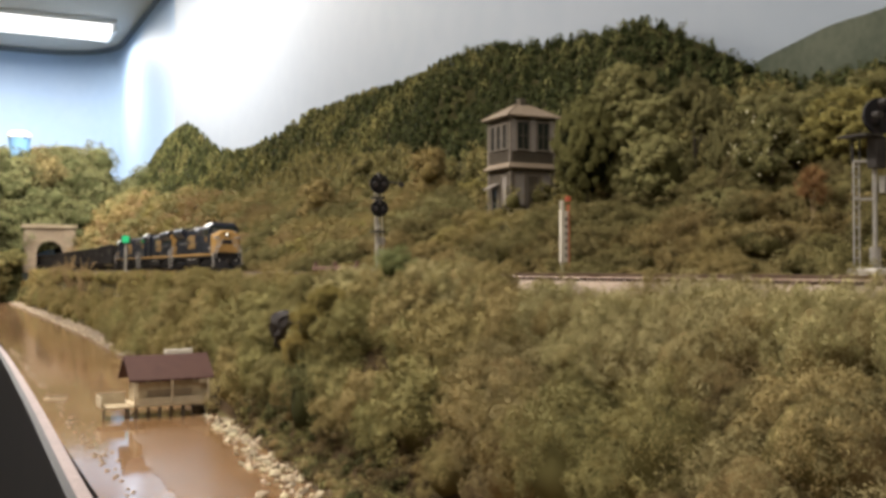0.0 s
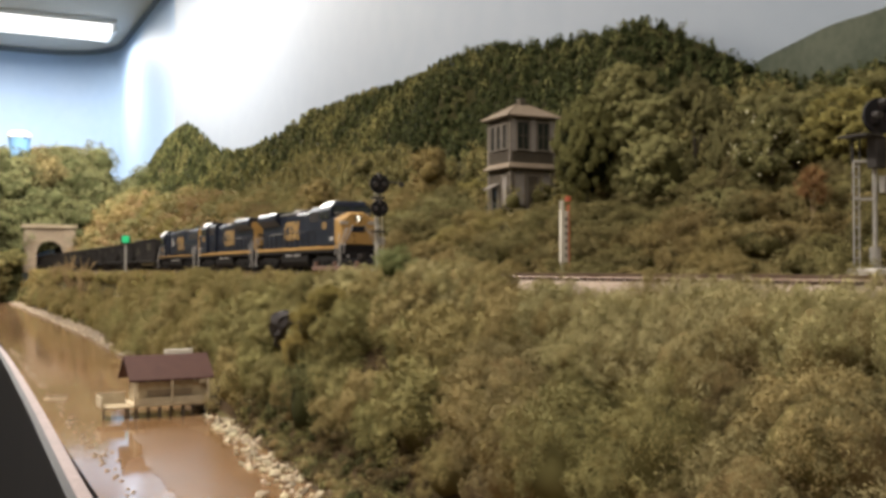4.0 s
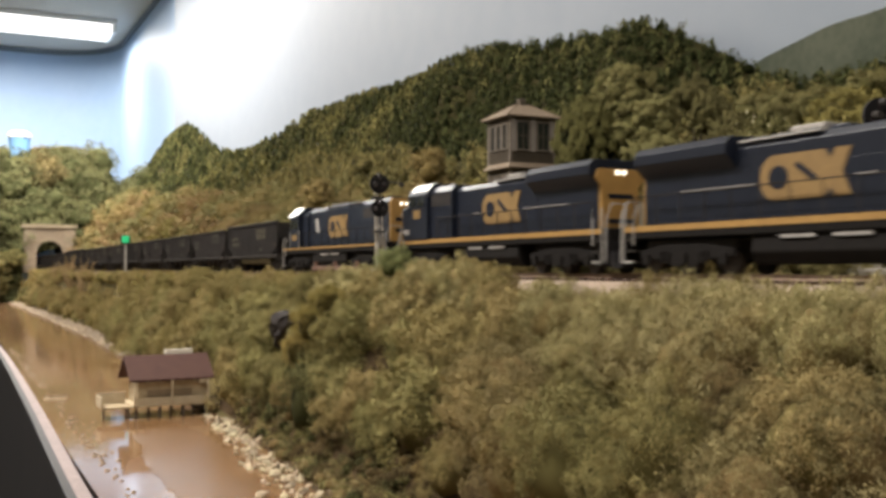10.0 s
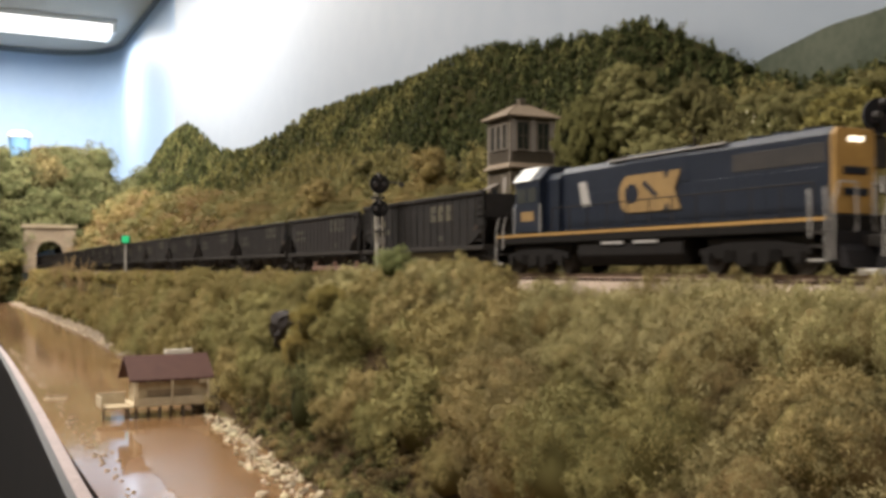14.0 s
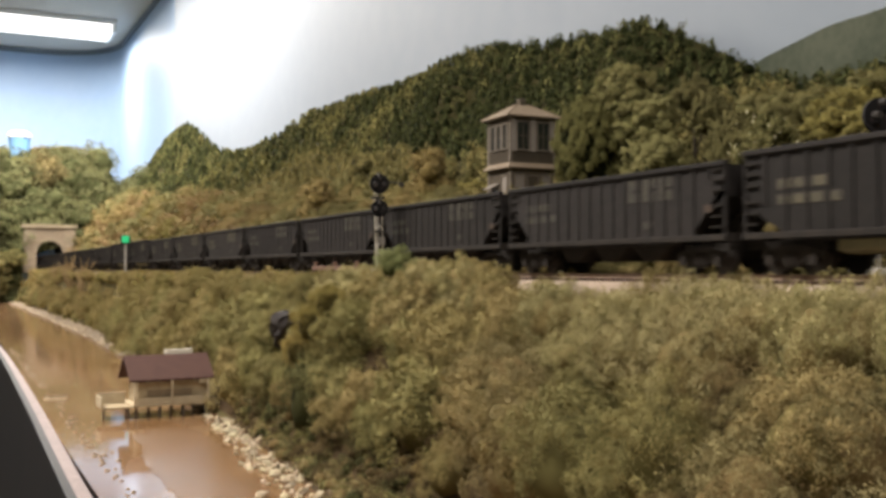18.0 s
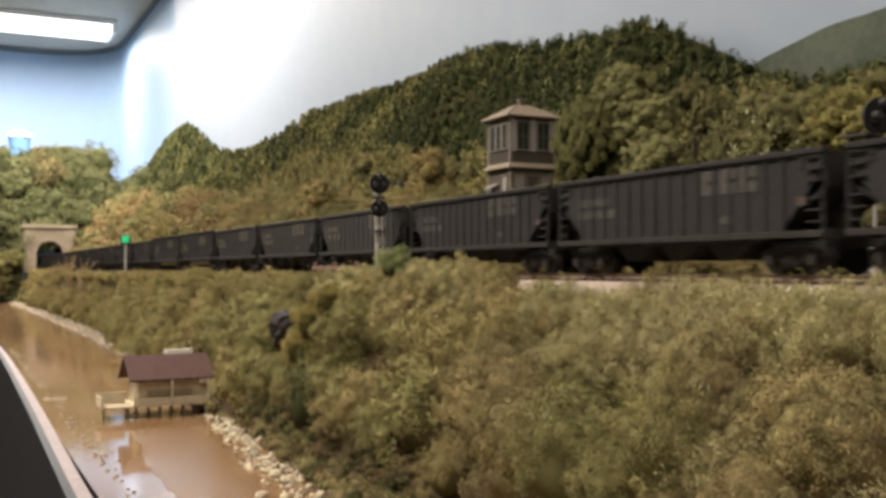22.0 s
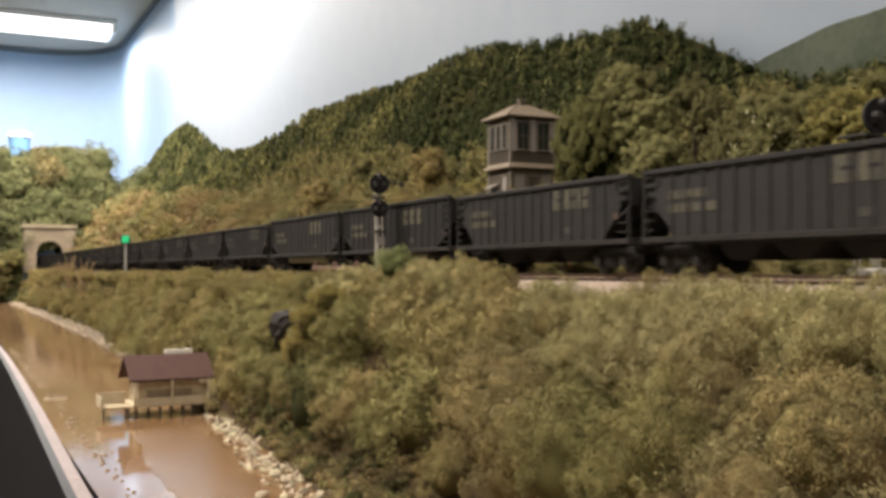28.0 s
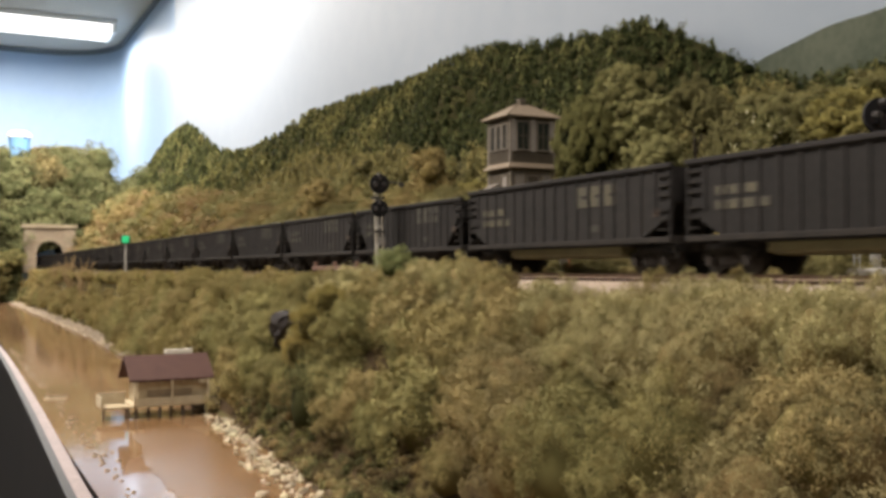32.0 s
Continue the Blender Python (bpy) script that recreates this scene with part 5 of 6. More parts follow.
def sand_y(x):
    """Water's edge of the sand strip."""
    return between(x, [(-3.4, -0.112), (-2.45, -0.105), (-2.0, -0.096), (-1.6, -0.093), (-1.2, -0.098), (-0.9, -0.112), (-0.7, -0.116)])


M["sand"] = material("pale_wet_sand", (0.34, 0.255, 0.165), 0.9, second=(0.46, 0.365, 0.25), scale=45, bump=0.5, bump_scale=300, spec=0.15)
M["silt"] = material("brown_silt_under_water", (0.168, 0.084, 0.033), 0.25, second=(0.130, 0.070, 0.031), scale=30, spec=0.35)
sand_rows = []
for k in range(130):
    x = -0.72 - 0.02 * k
    a, b = sand_y(x) + 0.002 * math.sin(x * 31) + rough(x, 0.3, 40, 0.003), shore_y(x) + 0.012
    sand_rows += [(x, a + (b - a) * j / 5, RIVER - 0.001 + 0.0075 * (j / 5) ** 0.7 + (rough(x, j, 30, 0.0012) if j else 0)) for j in range(6)]
grid_i, grid_j = np.meshgrid(np.arange(129), np.arange(5), indexing="ij")
corner = (grid_i * 6 + grid_j).ravel()
tagged(new("sand_strip", arrays("sand_strip", np.array(sand_rows), np.stack([corner, corner + 1, corner + 7, corner + 6], axis=1), [M["sand"]], smooth=True)), "pale sand strip along the river bank", "sand", kind="structure")
# ragged silt bar lying just under the surface
silt = bmesh.new()
edge = []
for k in range(200):
    a = 2 * math.pi * k / 200
    rr = 1 + 0.22 * noise.noise(Vector((math.cos(a) * 2.2, math.sin(a) * 2.2, 4.0))) + 0.16 * noise.noise(Vector((math.cos(a) * 7, math.sin(a) * 7, 1.0))) + 0.10 * noise.noise(Vector((math.cos(a) * 22, math.sin(a) * 22, 1.0)))
    edge.append(silt.verts.new((-0.545 + 0.145 * rr * math.cos(a), -0.163 + 0.024 * rr * math.sin(a) - 0.055 * 0.145 * rr * math.cos(a), RIVER + 0.0002)))
silt.faces.new(edge)
tagged(obj("silt_bar", silt, M["silt"]), "smooth orange-brown silt bar in the shallow river", "silt", kind="structure")
for k in range(294):
    x = -0.39 - 0.31 * rs.random()
    y = -0.139 + 0.1 * (-0.43 - x) + rs.gauss(0.0, 0.0055)
    s = rs.choice((rs.uniform(0.0010, 0.0018), rs.uniform(0.0017, 0.0031)))
    share("stone", STONE[rs.randrange(5)].data, shore, pose(x, y, RIVER + s * 0.2, rs.uniform(-30, 30), rs.uniform(-30, 30), rs.uniform(0, 360)) @ Matrix.Diagonal((s, s * rs.uniform(0.6, 1.1), s, 1)))
pebbles = []
stone_arr = [(np.array([q.co[:] for q in o.data.vertices]), np.array([list(f.vertices) for f in o.data.polygons]), np.zeros(len(o.data.polygons))) for o in STONE]
for k in range(1500):
    x = -0.72 - 2.6 * rs.random() ** 1.3
    inner, outer = shore_y(x), sand_y(x)
    y = outer + (inner - outer) * rs.random() + rs.gauss(0.0, 0.003)
    s = rs.uniform(0.0012, 0.0036)
    pebbles.append((stone_arr[rs.randrange(5)], (x, y, RIVER + 0.0015 + 0.004 * max(0.0, (y - outer) / (inner - outer + 0.0001)) + s * 0.1), (s, s, s * 0.8), rs.uniform(0, 6)))
for k in range(160):
    x = -0.40 - 1.0 * rs.random()
    pebbles.append((stone_arr[rs.randrange(5)], (x, EDGE + 0.018 + abs(rs.gauss(0, 0.006)), RIVER), [rs.uniform(0.0008, 0.0018)] * 3, 0))
gravel = new("gravel", joined("gravel", pebbles, [M["rock"]]))
gravel.parent = shore
gravel["kind"] = "stuff"
# dark mud between the stones and the bank
M["mud"] = material("dark_wet_mud", (0.040, 0.030, 0.015), 0.95, second=(0.066, 0.040, 0.021), scale=60, bump=0.6, bump_scale=400, spec=0.08)
mud = sheet("mud_flat", [-0.74 + 0.006 * k for k in range(72)], [-0.142 + 0.004 * k for k in range(18)],
            lambda x, y: max(land(x, y) + 0.0015 if y > SHORE else -1, RIVER + 0.0022 - 0.9 * max(0.0, -0.124 + 0.1 * (-0.43 - x) - y) * 0.35 - 0.012 * max(0.0, -x - 0.66) + rough(x, y, 60, 0.0016)), M["mud"])
tagged(mud, "dark wet mud at the foot of the river bank", "mud", kind="structure")
# loose ballast stones on the shoulder
chips = []
for k in range(9000):
    x = -0.18 - 1.1 * rs.random() ** 1.4
    y = -0.026 - 0.018 * rs.random()
    z = -0.0036 - (0.008) * max(0, (-0.027 - y) / 0.013)
    s = rs.uniform(0.0003, 0.0007)
    chips.append((stone_arr[rs.randrange(5)], (x, y, z), (s, s, s), rs.uniform(0, 6)))
M["chip"] = material("ballast_chip", (0.40, 0.335, 0.25), 0.95, second=(0.22, 0.175, 0.13), scale=300, random_amount=0.4, island=True)
tagged(new("ballast_stones", joined("ballast_stones", chips, [M["chip"]])), "loose pale ballast stones on the track shoulder", "ballast", kind="stuff")


# ---- the train ----
M["blue"] = material("dark_blue_locomotive_paint", (0.0054, 0.0076, 0.0150), 0.42, second=(0.0074, 0.0100, 0.0185), scale=90, spec=0.3)
M["mid_blue"] = material("blue_locomotive_paint", (0.0072, 0.0102, 0.0185), 0.42, second=(0.0096, 0.0132, 0.0230), scale=90, spec=0.3)
# Off-white for the cab roof slopes: the ceiling lamp's reflection as paint.
M["cab_roof"] = material("off_white_glint_paint", (0.62, 0.61, 0.58), 0.35, second=(0.52, 0.51, 0.49), scale=90, spec=0.6)
M["yellow"] = material("golden_yellow_locomotive_paint", (0.34, 0.195, 0.052), 0.55, second=(0.265, 0.148, 0.040), scale=150)
M["gold"] = material("dull_gold_marking_paint", (0.23, 0.140, 0.045), 0.6, second=(0.18, 0.108, 0.036), scale=150)
M["rail_white"] = material("off_white_handrail_paint", (0.34, 0.32, 0.30), 0.55, second=(0.26, 0.24, 0.22), scale=200)
M["head_lamp"] = material("lit_headlight_lens", (1.0, 0.90, 0.72), 0.3, emit=2.4)
M["grime"] = material("grimy_underframe", (0.0235, 0.0213, 0.0198), 0.9, second=(0.0379, 0.0317, 0.0271), scale=180, spec=0.1)
M["black_grime"] = material("oily_black_grime", (0.0078, 0.0068, 0.0062), 0.85, second=(0.0112, 0.0092, 0.0080), scale=250, spec=0.12)
M["rust_grime"] = material("rusty_truck_grime", (0.0157, 0.0129, 0.0106), 0.85, second=(0.0269, 0.0202, 0.0157), scale=250, spec=0.2)
M["coal_car"] = material("dusty_black_hopper_paint", (0.0149, 0.0127, 0.0118), 0.75, second=(0.0226, 0.0191, 0.0174), scale=45, random_amount=0.2, spec=0.2)
M["grey_car"] = material("faded_grey_hopper_paint", (0.0204, 0.0178, 0.0164), 0.75, second=(0.0287, 0.0250, 0.0230), scale=45, random_amount=0.15, spec=0.2)
M["faded_yellow"] = material("faded_yellow_stencil", (0.0780, 0.0650, 0.0364), 0.7, second=(0.0390, 0.0338, 0.0234), scale=160)
M["faded_white"] = material("faded_tan_stencil", (0.046, 0.039, 0.025), 0.7, second=(0.022, 0.019, 0.0145), scale=160)
M["rust_mark"] = material("rusty_stencil", (0.06, 0.034, 0.02), 0.8, second=(0.04, 0.025, 0.017), scale=160)
M["coal"] = material("coal", (0.012, 0.012, 0.012), 0.5, second=(0.02, 0.02, 0.02), scale=300, bump=1.0, bump_scale=500)
M["tub"] = material("olive_tan_belly_paint", (0.17, 0.15, 0.075), 0.75, second=(0.12, 0.105, 0.055), scale=90)
M["steel_wheel"] = material("dull_wheel_steel", (0.035, 0.028, 0.023), 0.6, 0.4)


def mm(*rows, bevel=0.0):
    return boxes(*[[v * 0.001 for v in r] for r in rows], bevel=bevel * 0.001)


def mmprism(outline, a, b, axis, bevel=0.0):
    return prism([(u * 0.001, v * 0.001) for u, v in outline], a * 0.001, b * 0.001, axis, bevel * 0.001)


def mmrods(lines, r):
    bm = bmesh.new()
    for ln in lines:
        rod(bm, [Vector(p) * 0.001 for p in ln], r * 0.001, 6)
    return bm


def truck(top, x, axles, spacing, r, half, name="truck", frame_mat="grime", box_mat="rust_grime"):
    span = spacing * (axles - 1) / 2
    tr = part(name, mm((x - span - r * 0.6, x + span + r * 0.6, -half + 3.5, half - 3.5, r * 1.0, r * 2.3), bevel=0.4), M["grime"], top)
    for s in (-1, 1):
        y0, y1 = sorted((s * (half - 2.6), s * (half - 0.8)))
        bm = mmprism([(x - span - r * 0.9, r * 1.15), (x - span - r * 0.9, r * 1.6), (x - span * 0.55, r * 2.0), (x + span * 0.55, r * 2.0), (x + span + r * 0.9, r * 1.6),
                      (x + span + r * 0.9, r * 1.15), (x + span * 0.5, r * 0.95), (x + span * 0.3, r * 0.5), (x - span * 0.3, r * 0.5), (x - span * 0.5, r * 0.95)], y0, y1, "y", 0.2)
        part("sideframe", bm, M[frame_mat], tr)
        for k in range(axles):
            cx = x - span + k * spacing
            jb = mm((cx - 2.0, cx + 2.0, *sorted((s * (half - 1.4), s * (half + 0.5))), r * 0.62, r * 1.42), bevel=0.35)
            part("journal_box", jb, M[box_mat], tr)
        for k in range(axles - 1):
            cx = x - span + (k + 0.5) * spacing
            bm = bmesh.new()
            for d in (-2.2, 0, 2.2):
                rod(bm, [Vector((cx + d, s * (half - 0.5), r * 0.75)) * 0.001, Vector((cx + d, s * (half - 0.5), r * 1.5)) * 0.001], 0.0008, 8)
            part("spring", bm, M[box_mat], tr)
    for k in range(axles):
        cx = x - span + k * spacing
        for s in (-1, 1):
            bm = bmesh.new()
            disc(bm, Vector((cx, s * 8.9, r)) * 0.001, r * 0.001, 0.0026, (0, 1, 0), 20)
            disc(bm, Vector((cx, s * 7.7, r)) * 0.001, (r + 0.6) * 0.001, 0.0006, (0, 1, 0), 20)
            disc(bm, Vector((cx, s * 10.3, r)) * 0.001, r * 0.45 * 0.001, 0.0006, (0, 1, 0), 12)
            part("wheel", bm, M["steel_wheel"], tr)
    return tr


def emblem(top, x0, x1, z0, z1, half, mat, side):
    """A maker's mark as plain shapes: a notched plate with an oval and a slanted bar cut in."""
    w, h = x1 - x0, z1 - z0
    y0, y1 = sorted((side * (half - 0.1), side * (half + 0.25)))
    flip = (lambda u: x0 + u * w) if side < 0 else (lambda u: x1 - u * w)

    def poly(pts):
        return mmprism([(flip(u), z0 + v * h) for u, v in pts], y0, y1, "y")
    arc = [(0.16 - 0.16 * math.sin(a), 0.5 + 0.5 * math.cos(a)) for a in (math.pi * k / 9 for k in range(10))]
    part("emblem", poly([(1.0, 1.0)] + arc + [(1.0, 0.0), (0.91, 0.5)]), mat, top, "golden company mark with dark blue shapes cut into it")
    y0, y1 = sorted((side * (half + 0.2), side * (half + 0.4)))
    for pts in ([(0.22 + 0.115 * math.cos(a), 0.5 + 0.27 * math.sin(a)) for a in (2 * math.pi * k / 12 for k in range(12))],
                [(0.40, 0.72), (0.62, 0.34), (0.66, 0.44), (0.44, 0.82)],
                [(0.74, 1.0), (0.79, 0.80), (0.84, 1.0)], [(0.74, 0.0), (0.84, 0.0), (0.79, 0.20)]):
        part("emblem_gap", poly(pts), M["blue"], top)


def corner_steps(top, x, s, out):
    """Dark step well at a platform corner with slanting white grab rails; out: +1 at the front end."""
    y0, y1 = sorted((s * 11.5, s * 16.2))
    well = part("steps", mm(*[(x - 4, x + 4, y0, y1, z, z + 0.8) for z in (4.5, 9.0, 13.5)]), M["grime"], top)
    part("step_edge", mm((x - 4, x + 4, s * 16.2 - 0.2, s * 16.2 + 0.4, 4.5, 5.2)), M["rail_white"], well)
    part("grab_rail", mmrods([[(x + d, s * 16.0, 5 if d * out > 0 else 12), (x + d, s * 16.0, 22), (x + d - out * 1.5, s * 15.0, 28)] for d in (-3.6, 3.6)], 0.36), M["rail_white"], well)


def side_rails(top, x0, x1, s, z, n, mat):
    posts = [[(x0 + (x1 - x0) * k / (n - 1), s * 15.7, 19), (x0 + (x1 - x0) * k / (n - 1), s * 15.7, z)] for k in range(n)]
    part("handrail", mmrods(posts + [[(x0, s * 15.7, z), (x1, s * 15.7, z)]], 0.28), mat, top)


def common_loco(top, stripe, tank):
    part("frame", mm((-116, 116, -15.5, 15.5, 14.2, 19.5), bevel=0.4), M["black_grime"], top)
    for s in (-1, 1):
        y0, y1 = sorted((s * 15.4, s * 15.75))
        part("sill_stripe", mm((-114, 114, y0, y1, stripe[0], stripe[1])), M["yellow"], top, "golden sill stripe")
        for x in (-110, 110):
            corner_steps(top, x, s, 1 if x > 0 else -1)
    part("fuel_tank", mmprism([(-14, 14.1), (14, 14.1), (14.8, 8), (12, 3.6), (-12, 3.6), (-14.8, 8)], -tank, tank, "x", 0.6), M["black_grime"], top)
    for x in (-76, 76):
        truck(top, x, 3, 23.5, 5.8, 14.5, "truck", "black_grime", "black_grime")
    for s in (-1, 1):
        part("pilot", mmprism([(-15, 4), (15, 4), (15.3, 14.2), (-15.3, 14.2)], *sorted((s * 113, s * 117)), "x", 0.3), M["signal_black"], top)
        part("plow", mmprism([(s * 117, 3), (s * 122, 2.2), (s * 119.5, 8), (s * 117, 10)], -14, 14, "y"), M["signal_black"], top)
        part("coupler", mm((s * 121 - 4.5, s * 121 + 4.0, -1.8, 1.8, 9, 13), bevel=0.5), M["grime"], top)
    for s in (-1, 1):
        for x in (-22, 2):
            y0, y1 = sorted((s * 14.2, s * 15.2))
            part("air_tank_rail", mm((x, x + 16, y0, y1, 12.6, 13.6)), M["rail_white"], top)


def wide_cab_loco(name, lit_front, group):
    top = empty(name, pose(0, 0, 0), "dark blue diesel locomotive with golden-yellow nose and stripe", "locomotive", group)
    common_loco(top, (17.0, 19.3), 37)
    hood = [(-11.5, 19.5), (11.5, 19.5), (11.5, 45), (9.5, 47.6), (-9.5, 47.6), (-11.5, 45)]
    part("hood", mmprism(hood, -104, 40, "x", 0.3), M["blue"], top)
    wing = [(-11.4, 38.5), (-16.8, 43.5), (-16.8, 47.5), (-14, 50.2), (14, 50.2), (16.8, 47.5), (16.8, 43.5), (11.4, 38.5)]
    part("radiator_wing", mmprism(wing, -105, -48, "x", 0.3), M["blue"], top)
    part("electrical_cabinet", mmprism([(-14.5, 19.5), (14.5, 19.5), (14.5, 46), (12, 49.5), (-12, 49.5), (-14.5, 46)], 40, 70, "x", 0.4), M["blue"], top)
    for k in range(4):
        x = -46 + k * 13
        part("roof_hatch", mm((x, x + 9, -7, 7, 47.4, 49.2), bevel=0.4), M["blue"], top)
    part("exhaust_duct", mm((-26, -10, -6, 6, 47.4, 51.0), bevel=0.5), M["silver"], top)
    for k in range(6):
        for s in (-1, 1):
            y0, y1 = sorted((s * 14.4, s * 14.75))
            part("intake_grille", mm((42 + k * 4.4, 45.2 + k * 4.4, y0, y1, 38, 45)), M["black"], top)
    for s in (-1, 1):
        y0, y1 = sorted((s * 11.4, s * 11.62))
        for k in range(11):
            x = -102.5 + k * 12.8
            part("hood_door", mm((x, x + 12, y0, y1, 21.5, 37.5), bevel=0.1), M["blue"], top)
        y0, y1 = sorted((s * 11.5, s * 12.1))
        part("hood_grab_bar", mm((-80, -38, y0, y1, 31.6, 32.0)), M["rail_white"], top)
        part("hood_grab_bar", mm((9, 17, y0, y1, 31.6, 32.0)), M["rail_white"], top)
        y0, y1 = sorted((s * 9.4, s * 12.2))
        # Off-white bar paints the lamp's streak along the hood edge.
        part("roof_walk_edge", mm((-46, -6, y0, y1, 47.2, 47.9)), M["rail_white"], top)
        emblem(top, -35, 7, 25.5, 41.0, 11.8, M["gold"], s)
        side_rails(top, -106, 58, s, 31, 12, M["grime"])
    # cab: its lower part runs forward beside the short nose
    lower = [(-16.6, 19.5), (16.6, 19.5), (16.8, 38.5), (9, 42.5), (-9, 42.5), (-16.8, 38.5)]
    cab = part("cab", mmprism([(-16.6, 19.5), (16.6, 19.5), (17, 45.5), (15, 49), (-15, 49), (-17, 45.5)], 70, 98, "x", 0.4), M["blue"], top)
    part("cab_front", mmprism(lower, 97.8, 107, "x", 0.3), M["blue"], cab)
    part("cab_roof", mmprism([(-17.0, 45.0), (-15.2, 48.2), (-12.6, 51.0), (-10.4, 52.0), (10.4, 52.0), (12.6, 51.0), (15.2, 48.2), (17.0, 45.0), (15.6, 44.8), (-15.6, 44.8)], 69, 96, "x", 0.35), M["blue"], cab)
    part("roof_brow", mmprism([(95.8, 52.0), (98.6, 50.4), (100.6, 48.4), (98.0, 48.0), (95.8, 48.0)], -12.4, 12.4, "y", 0.2), M["blue"], cab)
    # White slabs on the blue roof's slopes paint in the lamp's reflection.
    for s in (-1, 1):
        part("roof_panel", mmprism([(s * 15.9, 47.9), (s * 15.4, 48.6), (s * 12.7, 51.2), (s * 10.4, 52.3), (s * 9.0, 52.3), (s * 9.0, 51.9), (s * 12.2, 50.6), (s * 15.0, 47.8)], 69.4, 95.0, "x"), M["cab_roof"], cab, "off-white panel on the roof slope, its white standing in for the lamp's reflection")
    for s in (-1, 1):
        y0, y1 = sorted((s * 16.6, s * 17.15))
        for x in (74, 86):
            part("cab_window", mm((x, x + 9.5, y0, y1, 38.8, 44.6), bevel=0.1), M["glass"], cab)
        for k in range(4):
            part("number_bar", mm((79.5 + 2.5 * k, 81.5 + 2.5 * k, *sorted((s * 16.7, s * 17.1)), 31.8, 36.8)), M["gold"], cab)
        part("cab_mark", mm((96.5, 104.5, *sorted((s * 16.6, s * 17.0)), 22.8, 25.6)), M["rail_white"], cab)
        part("windshield", mmprism([(97.9, 43.2), (102.4, 43.2), (100.2, 48.2), (97.9, 48.2)], *sorted((s * 1.2, s * 14.4)), "y"), M["glass"], cab, "dark raked windscreen")
        part("windshield_sill", mm((99.5, 103.0, *sorted((s * 4.5, s * 14.0)), 42.4, 43.1)), M["rail_white"], cab)
    part("windshield_post", mmprism([(97.9, 42.5), (102.8, 42.5), (100.6, 48.6), (97.9, 48.6)], -1.2, 1.2, "y"), M["blue"], cab)
    # nose
    bm = bmesh.new()
    back = [(-16.9, 19.5), (16.9, 19.5), (17.0, 38.6), (6.5, 43.6), (-6.5, 43.6), (-17.0, 38.6)]
    front = [(-13.4, 19.5), (13.4, 19.5), (13.2, 36.8), (5.0, 42.2), (-5.0, 42.2), (-13.2, 36.8)]
    a = [bm.verts.new(Vector((106.8, y, z)) * 0.001) for y, z in back]
    b = [bm.verts.new(Vector((114.6 - (z - 19.5) * 0.07, y, z)) * 0.001) for y, z in front]
    bm.faces.new(a[::-1])
    bm.faces.new(b)
    for i in range(6):
        bm.faces.new((a[i], a[(i + 1) % 6], b[(i + 1) % 6], b[i]))
    bmesh.ops.bevel(bm, geom=bm.edges[:], offset=0.0008, segments=2, affect="EDGES", profile=0.5)
    nose = part("nose", bm, M["yellow"], top, "golden-yellow wide nose with a peaked top")
    part("nose_mark", mm((113.4, 114.3, -5.5, 5.5, 28.5, 33.0), bevel=0.2), M["blue"], nose)
    part("nose_door", mm((113.8, 114.9, -3.6, 3.6, 20, 28), bevel=0.15), M["yellow"], nose)
    part("nose_hinge", mm((114.6, 115.1, -3.9, -3.2, 21, 22), (114.6, 115.1, -3.9, -3.2, 26, 27)), M["grime"], nose)
    part("headlight_box", mm((111.8, 113.7, -2.6, 2.6, 36.4, 40.6), bevel=0.4), M["grime"], nose)
    for z in (37.4, 39.6):
        bm = bmesh.new()
        disc(bm, Vector((113.6, 0, z)) * 0.001, 0.0008, 0.0010, (1, 0, 0), 12)
        part("headlight", bm, M["head_lamp"] if lit_front else M["lens_off"], nose, "lit headlight" if lit_front else "dark headlight")
    for s in (-1, 1):
        y0, y1 = sorted((s * 8.0, s * 14.6))
        part("number_box", mm((112.0, 113.9, y0, y1, 34.4, 36.4), bevel=0.2), M["rail_white"], nose)
        bm = bmesh.new()
        disc(bm, Vector((117.2, s * 9.5, 11.5)) * 0.001, 0.0009, 0.0012, (1, 0, 0), 12)
        part("ditch_light", bm, M["rail_white"], top)
        part("nose_rail", mmrods([[(115.0, s * 5, 33.5), (116.2, s * 8.5, 27.5), (116.8, s * 12.5, 19.5), (117.2, s * 13.0, 13.5)],
                                  [(115.0, s * 9.5, 32), (116.0, s * 12.5, 26), (116.6, s * 15.6, 18), (116.8, s * 16.0, 6)]], 0.42), M["rail_white"], top)
    # hood end
    rear = part("hood_end", mmprism([(-10.8, 20), (10.8, 20), (10.8, 38), (14, 42), (12.5, 46), (-12.5, 46), (-14, 42), (-10.8, 38)], -106.0, -103.8, "x", 0.3), M["yellow"], top, "golden-yellow hood end")
    part("end_panel", mm((-106.6, -105.8, -7, 7, 22, 24), (-106.6, -105.8, -7, 7, 33, 35), bevel=0.1), M["blue"], rear)
    for y in (-1.9, 1.9):
        bm = bmesh.new()
        disc(bm, Vector((-106.3, y, 44.5)) * 0.001, 0.0010, 0.0010, (1, 0, 0), 12)
        part("headlight", bm, M["lens_off"] if lit_front else M["head_lamp"], rear)
    for s in (-1, 1):
        part("end_rail", mmrods([[(-115.8, s * 4, 30), (-115.8, s * 4, 17), (-116.4, s * 5, 13)], [(-115.8, s * 4, 30), (-115.8, s * 12, 30), (-116, s * 15, 24), (-116, s * 15.6, 5)]], 0.36), M["rail_white"], top)
    return top


